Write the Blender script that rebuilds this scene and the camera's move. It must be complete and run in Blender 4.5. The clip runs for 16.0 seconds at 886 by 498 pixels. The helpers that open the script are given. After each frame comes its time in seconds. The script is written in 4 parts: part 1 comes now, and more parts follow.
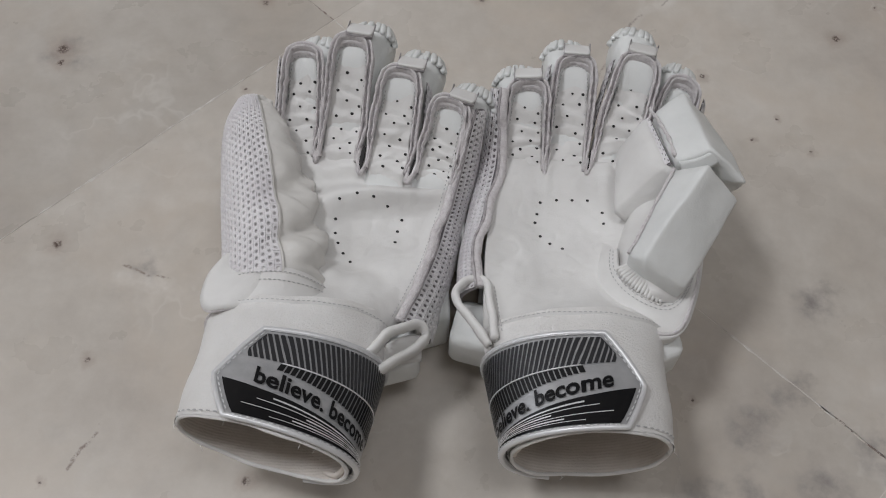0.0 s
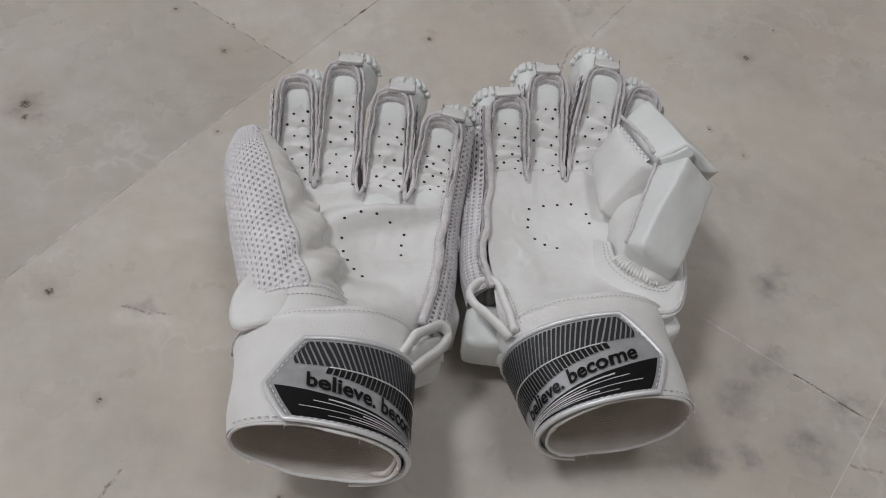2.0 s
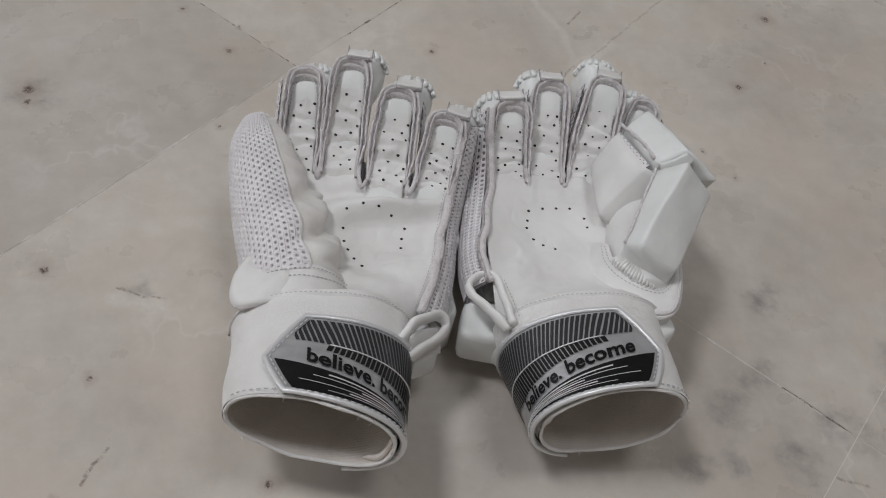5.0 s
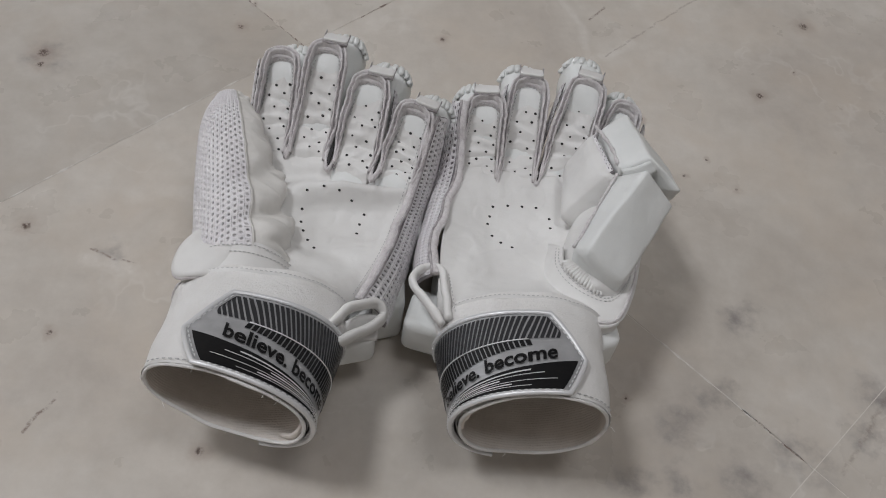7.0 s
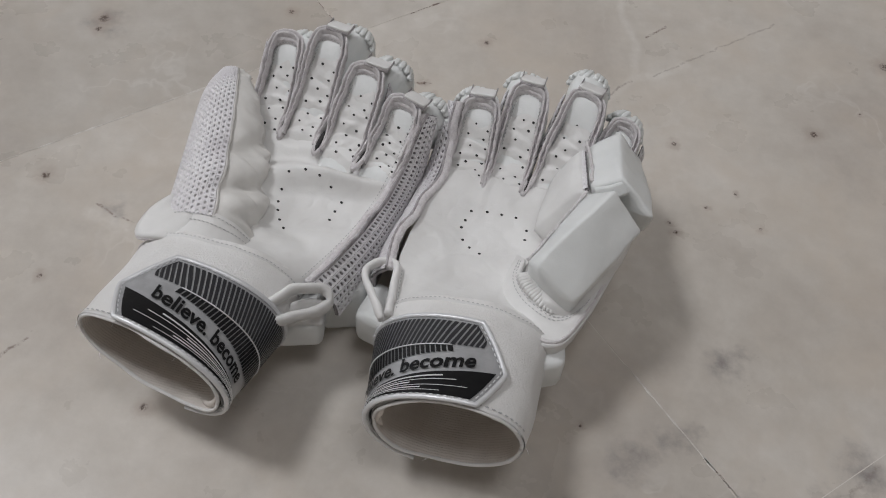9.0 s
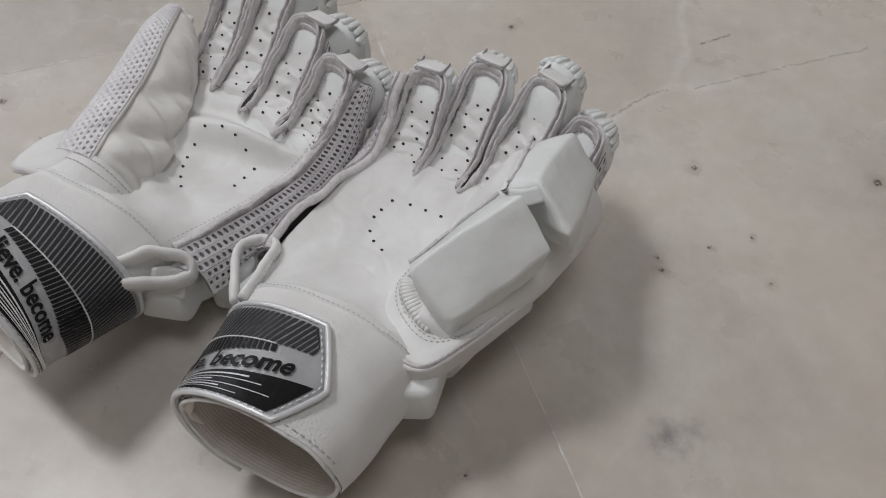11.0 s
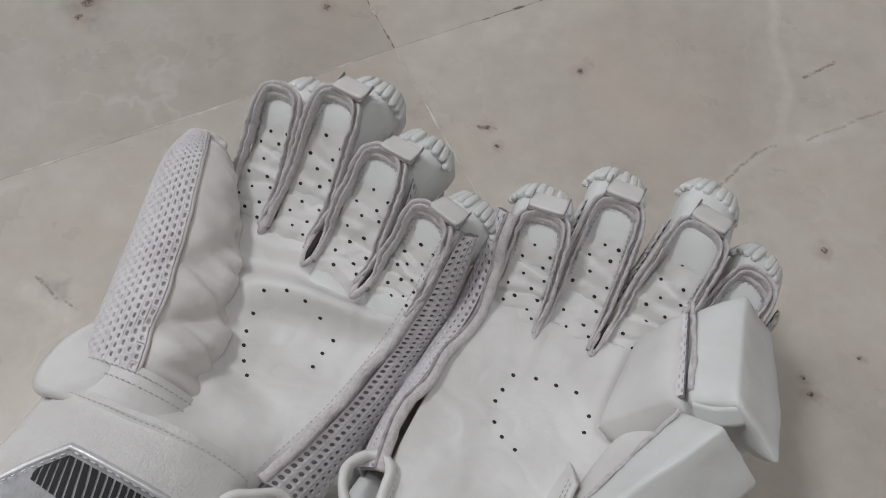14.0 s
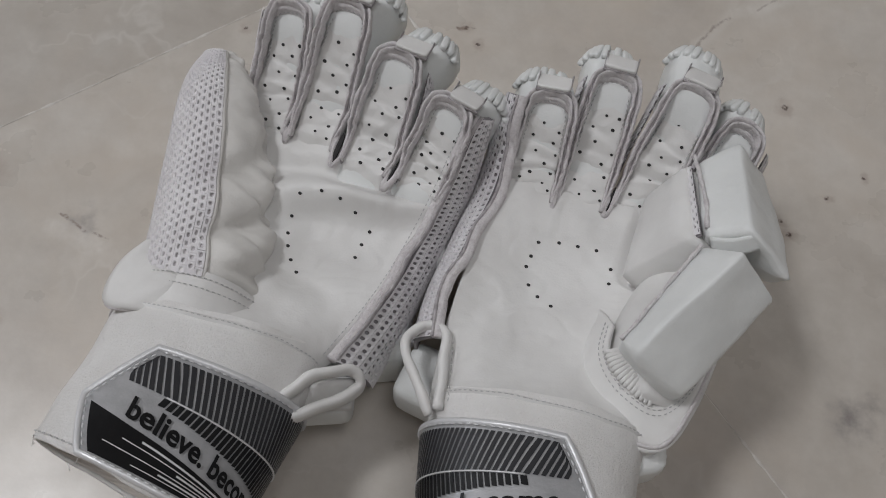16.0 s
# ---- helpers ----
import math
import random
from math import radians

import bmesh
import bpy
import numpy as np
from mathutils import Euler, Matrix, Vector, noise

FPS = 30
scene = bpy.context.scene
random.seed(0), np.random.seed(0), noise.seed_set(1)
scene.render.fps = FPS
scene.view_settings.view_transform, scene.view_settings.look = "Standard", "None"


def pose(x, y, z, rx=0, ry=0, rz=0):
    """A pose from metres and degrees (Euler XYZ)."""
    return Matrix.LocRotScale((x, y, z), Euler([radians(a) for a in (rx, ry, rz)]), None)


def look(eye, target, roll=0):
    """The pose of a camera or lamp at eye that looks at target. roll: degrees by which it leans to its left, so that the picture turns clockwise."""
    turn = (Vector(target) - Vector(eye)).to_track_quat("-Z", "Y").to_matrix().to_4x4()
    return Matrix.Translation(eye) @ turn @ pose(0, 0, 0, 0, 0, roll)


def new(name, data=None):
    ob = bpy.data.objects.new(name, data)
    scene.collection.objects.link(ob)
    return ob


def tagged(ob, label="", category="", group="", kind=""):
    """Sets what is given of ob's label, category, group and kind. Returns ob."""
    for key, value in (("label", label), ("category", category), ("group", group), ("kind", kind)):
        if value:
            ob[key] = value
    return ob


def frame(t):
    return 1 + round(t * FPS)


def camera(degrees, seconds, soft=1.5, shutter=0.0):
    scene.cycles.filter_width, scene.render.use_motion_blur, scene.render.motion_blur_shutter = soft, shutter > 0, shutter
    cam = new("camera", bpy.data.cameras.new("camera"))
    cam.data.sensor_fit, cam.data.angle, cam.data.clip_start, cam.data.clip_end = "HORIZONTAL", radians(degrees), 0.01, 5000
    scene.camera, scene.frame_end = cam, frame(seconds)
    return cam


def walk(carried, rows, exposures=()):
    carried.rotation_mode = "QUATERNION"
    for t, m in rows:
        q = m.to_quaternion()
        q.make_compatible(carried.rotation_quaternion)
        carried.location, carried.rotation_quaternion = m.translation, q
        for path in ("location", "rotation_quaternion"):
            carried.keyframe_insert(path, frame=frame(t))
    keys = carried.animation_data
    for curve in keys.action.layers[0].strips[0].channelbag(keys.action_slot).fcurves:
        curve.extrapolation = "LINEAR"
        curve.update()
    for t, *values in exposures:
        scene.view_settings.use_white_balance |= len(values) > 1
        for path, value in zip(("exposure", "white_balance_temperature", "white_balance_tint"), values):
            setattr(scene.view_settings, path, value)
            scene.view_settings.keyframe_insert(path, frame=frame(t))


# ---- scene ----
cam = camera(50.0, 16.0, 1.05)
PATH = [
    (0, (0.014, 0.019, 0.491), (0.036, 1.031, -1.234), 2.7),
    (0.5, (-0.007, 0.007, 0.494), (0.072, 1.047, -1.213), 3.4),
    (1, (-0.018, -0.009, 0.499), (0.139, 1.089, -1.165), 5.3),
    (1.5, (-0.047, -0.018, 0.492), (0.19, 1.095, -1.152), 7.6),
    (2, (-0.069, -0.023, 0.491), (0.252, 1.105, -1.129), 10.1),
    (2.5, (-0.092, -0.03, 0.485), (0.293, 1.105, -1.117), 12.3),
    (3, (-0.113, -0.032, 0.477), (0.325, 1.114, -1.102), 14.3),
    (3.5, (-0.125, -0.036, 0.469), (0.336, 1.136, -1.084), 15.1),
    (4, (-0.12, -0.042, 0.47), (0.324, 1.163, -1.064), 14.8),
    (4.5, (-0.104, -0.048, 0.472), (0.314, 1.174, -1.055), 14.4),
    (4.7, (-0.097, -0.05, 0.472), (0.309, 1.169, -1.061), 14.3),
    (6.8, (-0.009, -0.049, 0.486), (0.168, 1.139, -1.114), 10.9),
    (7, (0, -0.051, 0.488), (0.16, 1.141, -1.111), 11.1),
    (7.5, (0.031, -0.048, 0.488), (0.108, 1.132, -1.125), 10.4),
    (8, (0.058, -0.044, 0.49), (0.047, 1.129, -1.129), 8.6),
    (8.2, (0.068, -0.043, 0.491), (0.023, 1.128, -1.129), 7.9),
    (10.3, (0.196, 0.004, 0.458), (-0.243, 1.136, -1.131), 1.6),
    (10.5, (0.211, 0.018, 0.447), (-0.272, 1.128, -1.145), 0.8),
    (11, (0.236, 0.05, 0.42), (-0.324, 1.108, -1.182), -0.4),
    (11.5, (0.233, 0.083, 0.415), (-0.365, 1.117, -1.189), -1),
    (12, (0.2, 0.113, 0.408), (-0.395, 1.138, -1.203), -1.2),
    (12.5, (0.169, 0.137, 0.413), (-0.398, 1.15, -1.216), -1.5),
    (13, (0.137, 0.155, 0.413), (-0.364, 1.138, -1.256), -1.4),
    (13.5, (0.118, 0.163, 0.418), (-0.311, 1.099, -1.297), -1.1),
    (14, (0.094, 0.163, 0.419), (-0.242, 1.064, -1.335), 1),
    (14.5, (0.077, 0.161, 0.423), (-0.178, 1.032, -1.359), 2.7),
    (15, (0.062, 0.152, 0.428), (-0.122, 1.005, -1.372), 4.2),
    (15.5, (0.055, 0.136, 0.432), (-0.093, 0.976, -1.377), 4.6),
    (16, (0.058, 0.115, 0.44), (-0.068, 0.95, -1.373), 4.9),
]
walk(cam, [(t, look(eye, target, roll)) for t, eye, target, roll in PATH],
     exposures=((0, 0.03), (8, 0.05), (10.5, 0.12), (11.5, 0.10), (12.5, 0.0), (14, -0.03), (15.5, -0.13), (16, -0.16)))
# ---- light: a sky outside, one window in the west wall, one ceiling lamp, one added fill lamp ----
world = bpy.data.worlds.new("world")
scene.world = world
world.use_nodes = True
wn = world.node_tree
sky = wn.nodes.new("ShaderNodeTexSky")
sky.sky_type = 'NISHITA'
sky.sun_disc = False
sky.sun_elevation, sky.sun_rotation = radians(50), radians(200)
wn.nodes["Background"].inputs["Strength"].default_value = 0.08
wn.links.new(sky.outputs["Color"], wn.nodes["Background"].inputs["Color"])

WEST, EAST, SOUTH, NORTH, HIGH = -2.4, 2.4, -2.0, 2.4, 3.4
WIN_Y0, WIN_Y1, WIN_Z0, WIN_Z1 = 0.1, 1.7, 0.9, 2.2
# the first is the main ceiling lamp, the second an added unseen fill
LAMPS = ((-1.50, 0.30, 42.0, 0.6), (0.60, -0.05, 19.0, 0.9))  # x, y, watts, size


def area_lamp(name, m, sx, sy, watts, colour):
    data = bpy.data.lights.new(name, 'AREA')
    data.shape, data.size, data.size_y = 'RECTANGLE', sx, sy
    data.energy, data.color = watts, colour
    ob = new(name, data)
    ob.matrix_world = m
    return ob


area_lamp("window_daylight", look((WEST + 0.02, (WIN_Y0 + WIN_Y1) / 2, (WIN_Z0 + WIN_Z1) / 2), (0.2, 0.6, 0.2)),
          WIN_Y1 - WIN_Y0, WIN_Z1 - WIN_Z0, 11.0, (0.93, 0.955, 1.0))
for lamp_x, lamp_y, watts, wide in LAMPS:
    area_lamp("ceiling_lamp_light", look((lamp_x, lamp_y, HIGH - 0.09), (lamp_x, lamp_y, 0)), wide, wide, watts, (0.95, 0.965, 1.0))


# ---- materials ----
def material(name, colour, rough=0.5, metal=0.0, spec=0.5):
    m = bpy.data.materials.new(name)
    m.use_nodes = True
    b = m.node_tree.nodes["Principled BSDF"]
    b.inputs["Base Color"].default_value = (*colour, 1)
    b.inputs["Roughness"].default_value = rough
    b.inputs["Metallic"].default_value = metal
    b.inputs["Specular IOR Level"].default_value = spec
    return m


def node(m, kind, **values):
    n = m.node_tree.nodes.new(kind)
    for k, v in values.items():
        n.inputs[k.replace("_", " ")].default_value = v
    return n


def link(m, a, b):
    m.node_tree.links.new(a, b)


def place(m):
    return m.node_tree.nodes.new("ShaderNodeNewGeometry").outputs["Position"]


def noisy(m, scale, detail=4.0, rough=0.55, vector=None):
    n = node(m, "ShaderNodeTexNoise", Scale=scale, Detail=detail, Roughness=rough)
    link(m, vector or place(m), n.inputs["Vector"])
    return n.outputs["Fac"]


def ramp(m, fac, *stops):
    r = m.node_tree.nodes.new("ShaderNodeValToRGB")
    e = r.color_ramp.elements
    while len(e) < len(stops):
        e.new(0.5)
    for s, (p, c) in zip(e, stops):
        s.position, s.color = p, (*c, 1)
    link(m, fac, r.inputs["Fac"])
    return r.outputs["Color"]


def mix(m, fac, a, b, how='MIX'):
    n = m.node_tree.nodes.new("ShaderNodeMix")
    n.data_type, n.blend_type = 'RGBA', how
    for src, i in ((fac, 0), (a, 6), (b, 7)):
        if isinstance(src, (int, float)):
            n.inputs[i].default_value = src
        elif isinstance(src, tuple):
            n.inputs[i].default_value = (*src, 1)
        else:
            link(m, src, n.inputs[i])
    return n.outputs[2]


def maths(m, op, a, b=None, c=None):
    n = m.node_tree.nodes.new("ShaderNodeMath")
    n.operation = op
    for i, src in enumerate((a, b, c)):
        if isinstance(src, (int, float)):
            n.inputs[i].default_value = src
        elif src is not None:
            link(m, src, n.inputs[i])
    return n.outputs[0]


def bump(m, *layers):
    """Relief from (height, strength, distance in metres)."""
    last = None
    for height, strength, distance in layers:
        n = node(m, "ShaderNodeBump", Strength=strength, Distance=distance)
        link(m, height, n.inputs["Height"])
        if last:
            link(m, last, n.inputs["Normal"])
        last = n.outputs["Normal"]
    link(m, last, m.node_tree.nodes["Principled BSDF"].inputs["Normal"])


def paint(m, colour=None, rough=None):
    b = m.node_tree.nodes["Principled BSDF"]
    if colour:
        link(m, colour, b.inputs["Base Color"])
    if rough:
        link(m, rough, b.inputs["Roughness"])


def leather(name, a, b, rough):
    m = material(name, a, rough, 0, 0.4)
    paint(m, ramp(m, noisy(m, 28, 5), (0.3, b), (0.62, a)), ramp(m, noisy(m, 60, 3), (0.3, (rough - 0.06,) * 3), (0.7, (rough + 0.1,) * 3)))
    v = node(m, "ShaderNodeTexVoronoi", Scale=1100.0)
    link(m, place(m), v.inputs["Vector"])
    # soft dents, grain and pores
    bump(m, (noisy(m, 24, 3, 0.5), 0.6, 0.0055), (noisy(m, 90, 4), 0.4, 0.0012), (v.outputs["Distance"], 0.12, 0.0004))
    return m


LEATHER = leather("white leather", (0.80, 0.79, 0.775), (0.71, 0.695, 0.68), 0.46)
PAD = leather("smooth padded leather", (0.81, 0.82, 0.81), (0.74, 0.75, 0.74), 0.4)
CREAM = leather("thumb leather", (0.80, 0.78, 0.75), (0.68, 0.66, 0.63), 0.48)

WELT = material("seam leather", (0.62, 0.585, 0.595), 0.85, 0, 0.2)
paint(WELT, ramp(WELT, noisy(WELT, 330, 6, 0.75), (0.32, (0.60, 0.56, 0.57)), (0.5, (0.74, 0.705, 0.71)), (0.7, (0.82, 0.795, 0.795))))
bump(WELT, (noisy(WELT, 160, 3), 0.7, 0.0016), (noisy(WELT, 1600, 3, 0.7), 0.9, 0.0007))
RAW = material("raw seam edge", (0.36, 0.33, 0.34), 0.9, 0, 0.2)
paint(RAW, ramp(RAW, noisy(RAW, 260, 4), (0.3, (0.38, 0.35, 0.36)), (0.7, (0.64, 0.605, 0.615))))
bump(RAW, (noisy(RAW, 1500, 3, 0.7), 0.9, 0.0008))
THREAD = material("stitching thread", (0.52, 0.51, 0.51), 0.7)
NET = material("white mesh cloth", (0.80, 0.78, 0.79), 0.75)
paint(NET, ramp(NET, noisy(NET, 40, 4), (0.3, (0.70, 0.67, 0.69)), (0.65, (0.82, 0.80, 0.81))))
bump(NET, (noisy(NET, 1500, 2), 0.5, 0.0004))
BACKING = material("mesh lining", (0.40, 0.37, 0.385), 0.9)
paint(BACKING, ramp(BACKING, noisy(BACKING, 90, 3), (0.3, (0.24, 0.22, 0.23)), (0.7, (0.36, 0.34, 0.35))))
THUMBLINING = material("thumb mesh lining", (0.6, 0.57, 0.58), 0.9)
paint(THUMBLINING, ramp(THUMBLINING, noisy(THUMBLINING, 90, 3), (0.3, (0.50, 0.47, 0.48)), (0.7, (0.64, 0.61, 0.62))))
# near-black that paints the shade inside perforations and finger slits
HOLE_SHADE = material("painted hole shade", (0.035, 0.033, 0.033), 0.9)

TOWEL = material("white towelling", (0.80, 0.78, 0.75), 0.95, 0, 0.2)
paint(TOWEL, ramp(TOWEL, noisy(TOWEL, 35, 5), (0.3, (0.80, 0.78, 0.76)), (0.62, (0.88, 0.865, 0.85))))
TOWEL.node_tree.nodes["Principled BSDF"].inputs["Sheen Weight"].default_value = 0.25
bump(TOWEL, (noisy(TOWEL, 60, 3), 0.5, 0.003), (noisy(TOWEL, 800, 4, 0.75), 0.6, 0.0018))
LINING = material("ribbed cuff lining", (0.62, 0.575, 0.54), 0.95, 0, 0.2)
paint(LINING, ramp(LINING, noisy(LINING, 50, 4), (0.3, (0.70, 0.645, 0.595)), (0.65, (0.84, 0.785, 0.735))))
LWAVE = node(LINING, "ShaderNodeTexWave", Scale=190.0, Distortion=2.5, Detail=2.0)
LWAVE.bands_direction = 'Y'
link(LINING, place(LINING), LWAVE.inputs["Vector"])
bump(LINING, (LWAVE.outputs["Fac"], 0.22, 0.0006), (noisy(LINING, 900, 2), 0.5, 0.0006))

SILVER = material("silver strap print", (0.46, 0.46, 0.465), 0.4, 0.35)
paint(SILVER, ramp(SILVER, noisy(SILVER, 90, 4), (0.3, (0.38, 0.38, 0.39)), (0.7, (0.50, 0.50, 0.51))))
bump(SILVER, (noisy(SILVER, 900, 2), 0.3, 0.0003))
EDGING = material("pale silver piping", (0.74, 0.74, 0.75), 0.36, 0.3)
bump(EDGING, (noisy(EDGING, 500, 2), 0.5, 0.0004))
BLACK = material("glossy black print", (0.008, 0.008, 0.009), 0.3, 0, 0.3)
bump(BLACK, (noisy(BLACK, 160, 3), 0.35, 0.0008))
HATCH = material("dark grey hatch print", (0.032, 0.032, 0.035), 0.4, 0, 0.3)
DARKHATCH = material("black hatch print", (0.010, 0.010, 0.011), 0.4, 0, 0.3)

# ---- marble: clouds, pale veins, brown specks and grey stains ----
# x, y, radius of each mark on the floor
SPECKS = [(-0.239, 0.455, 0.006), (-0.238, 0.443, 0.004), (-0.209, 0.303, 0.0045), (-0.176, 0.229, 0.0024), (-0.108, 0.503, 0.0034),
          (-0.101, 0.531, 0.0016), (0.044, 0.513, 0.0034), (0.009, 0.457, 0.0024), (0.018, 0.447, 0.0018), (0.122, 0.620, 0.007),
          (0.193, 0.448, 0.0026), (0.201, 0.369, 0.0026), (0.219, 0.396, 0.002), (0.238, 0.413, 0.0016), (0.256, 0.387, 0.0022),
          (-0.080, 0.163, 0.0038), (0.325, 0.517, 0.002), (0.291, 0.486, 0.0042), (-0.143, 0.549, 0.0026), (-0.186, 0.160, 0.0015),
          (0.196, 0.376, 0.0018), (-0.112, 0.425, 0.002), (0.345, 0.575, 0.006), (0.160, 0.215, 0.0015)]
CLOUDS = [(0.158, 0.164, 0.012), (0.189, 0.202, 0.013), (0.212, 0.219, 0.010), (0.223, 0.166, 0.016), (0.238, 0.276, 0.012), (0.316, 0.228, 0.014),
          (0.306, 0.204, 0.012), (0.185, 0.168, 0.010), (0.255, 0.190, 0.012), (0.268, 0.178, 0.012),
          (0.218, 0.222, 0.009), (-0.152, 0.287, 0.010), (-0.238, 0.452, 0.014)]
# runs of x, y along each vein; half width and strength follow
BROWN_VEINS = [(((0.120, 0.440), (0.134, 0.466), (0.148, 0.494), (0.156, 0.502)), 0.0009, 0.55), (((0.172, 0.512), (0.191, 0.532), (0.215, 0.556), (0.26, 0.60)), 0.0008, 0.4),
               (((0.162, 0.555), (0.176, 0.571)), 0.0010, 0.95), (((-0.174, 0.168), (-0.162, 0.188)), 0.0009, 0.9), (((-0.168, 0.290), (-0.152, 0.284), (-0.139, 0.283)), 0.0008, 0.7),
               (((0.284, 0.176), (0.306, 0.204), (0.328, 0.234)), 0.0014, 0.36), (((0.004, 0.455), (0.014, 0.458)), 0.0009, 0.8), (((0.244, 0.153), (0.262, 0.147)), 0.0012, 0.6)]
PALE_VEINS = [(((0.134, 0.462), (0.150, 0.494), (0.158, 0.506), (0.156, 0.540), (0.140, 0.579), (0.128, 0.63)), 0.0035, 0.32), (((0.158, 0.506), (0.176, 0.514), (0.195, 0.533)), 0.004, 0.35),
              (((-0.15, 0.335), (-0.125, 0.342), (-0.10, 0.335)), 0.007, 0.22), (((-0.167, 0.283), (-0.14, 0.277)), 0.005, 0.35), (((0.02, 0.62), (0.08, 0.60), (0.13, 0.63)), 0.004, 0.4)]
MARBLE = material("polished marble", (0.5, 0.46, 0.42), 0.3)


def spots(m, marks, warped, soft):
    total = None
    for x, y, r in marks:
        d = m.node_tree.nodes.new("ShaderNodeVectorMath")
        d.operation = 'DISTANCE'
        link(m, warped, d.inputs[0])
        d.inputs[1].default_value = (x, y, 0)
        r_ = node(m, "ShaderNodeMapRange", From_Min=r * soft, From_Max=r * 0.25, To_Min=0.0, To_Max=1.0)
        r_.interpolation_type = 'SMOOTHSTEP'
        link(m, d.outputs["Value"], r_.inputs["Value"])
        total = r_.outputs["Result"] if total is None else maths(m, 'MAXIMUM', total, r_.outputs["Result"])
    return total


def strokes(m, runs, warped):
    """How near a point lies to any of the runs: 1 on the line, 0 beyond its width."""
    def vmath(op, a, b):
        n = m.node_tree.nodes.new("ShaderNodeVectorMath")
        n.operation = op
        for k, src in enumerate((a, b)):
            if isinstance(src, tuple):
                n.inputs[k].default_value = src
            else:
                link(m, src, n.inputs[k])
        return n
    total = None
    for run, width, strength in runs:
        for (ax, ay), (bx, by) in zip(run, run[1:]):
            dx, dy = bx - ax, by - ay
            rel = vmath('SUBTRACT', warped, (ax, ay, 0)).outputs["Vector"]
            along = vmath('DOT_PRODUCT', rel, (dx / (dx * dx + dy * dy), dy / (dx * dx + dy * dy), 0)).outputs["Value"]
            along = maths(m, 'MINIMUM', maths(m, 'MAXIMUM', along, 0.0), 1.0)
            foot = m.node_tree.nodes.new("ShaderNodeCombineXYZ")
            link(m, maths(m, 'MULTIPLY', along, dx), foot.inputs["X"])
            link(m, maths(m, 'MULTIPLY', along, dy), foot.inputs["Y"])
            near = vmath('DISTANCE', rel, foot.outputs["Vector"]).outputs["Value"]
            r_ = node(m, "ShaderNodeMapRange", From_Min=width * 1.6, From_Max=width * 0.2, To_Min=0.0, To_Max=strength)
            r_.interpolation_type = 'SMOOTHSTEP'
            link(m, near, r_.inputs["Value"])
            total = r_.outputs["Result"] if total is None else maths(m, 'MAXIMUM', total, r_.outputs["Result"])
    return total


def warped_place(m, scale, amount):
    n = node(m, "ShaderNodeTexNoise", Scale=scale, Detail=4.0, Roughness=0.6)
    p = place(m)
    link(m, p, n.inputs["Vector"])
    a = m.node_tree.nodes.new("ShaderNodeVectorMath")
    a.operation = 'MULTIPLY_ADD'
    link(m, n.outputs["Color"], a.inputs[0])
    a.inputs[1].default_value = (amount, amount, 0)
    s = m.node_tree.nodes.new("ShaderNodeVectorMath")
    s.operation = 'ADD'
    s.inputs[1].default_value = (-amount / 2, -amount / 2, 0)
    link(m, p, s.inputs[0])
    link(m, s.outputs[0], a.inputs[2])
    return a.outputs[0]


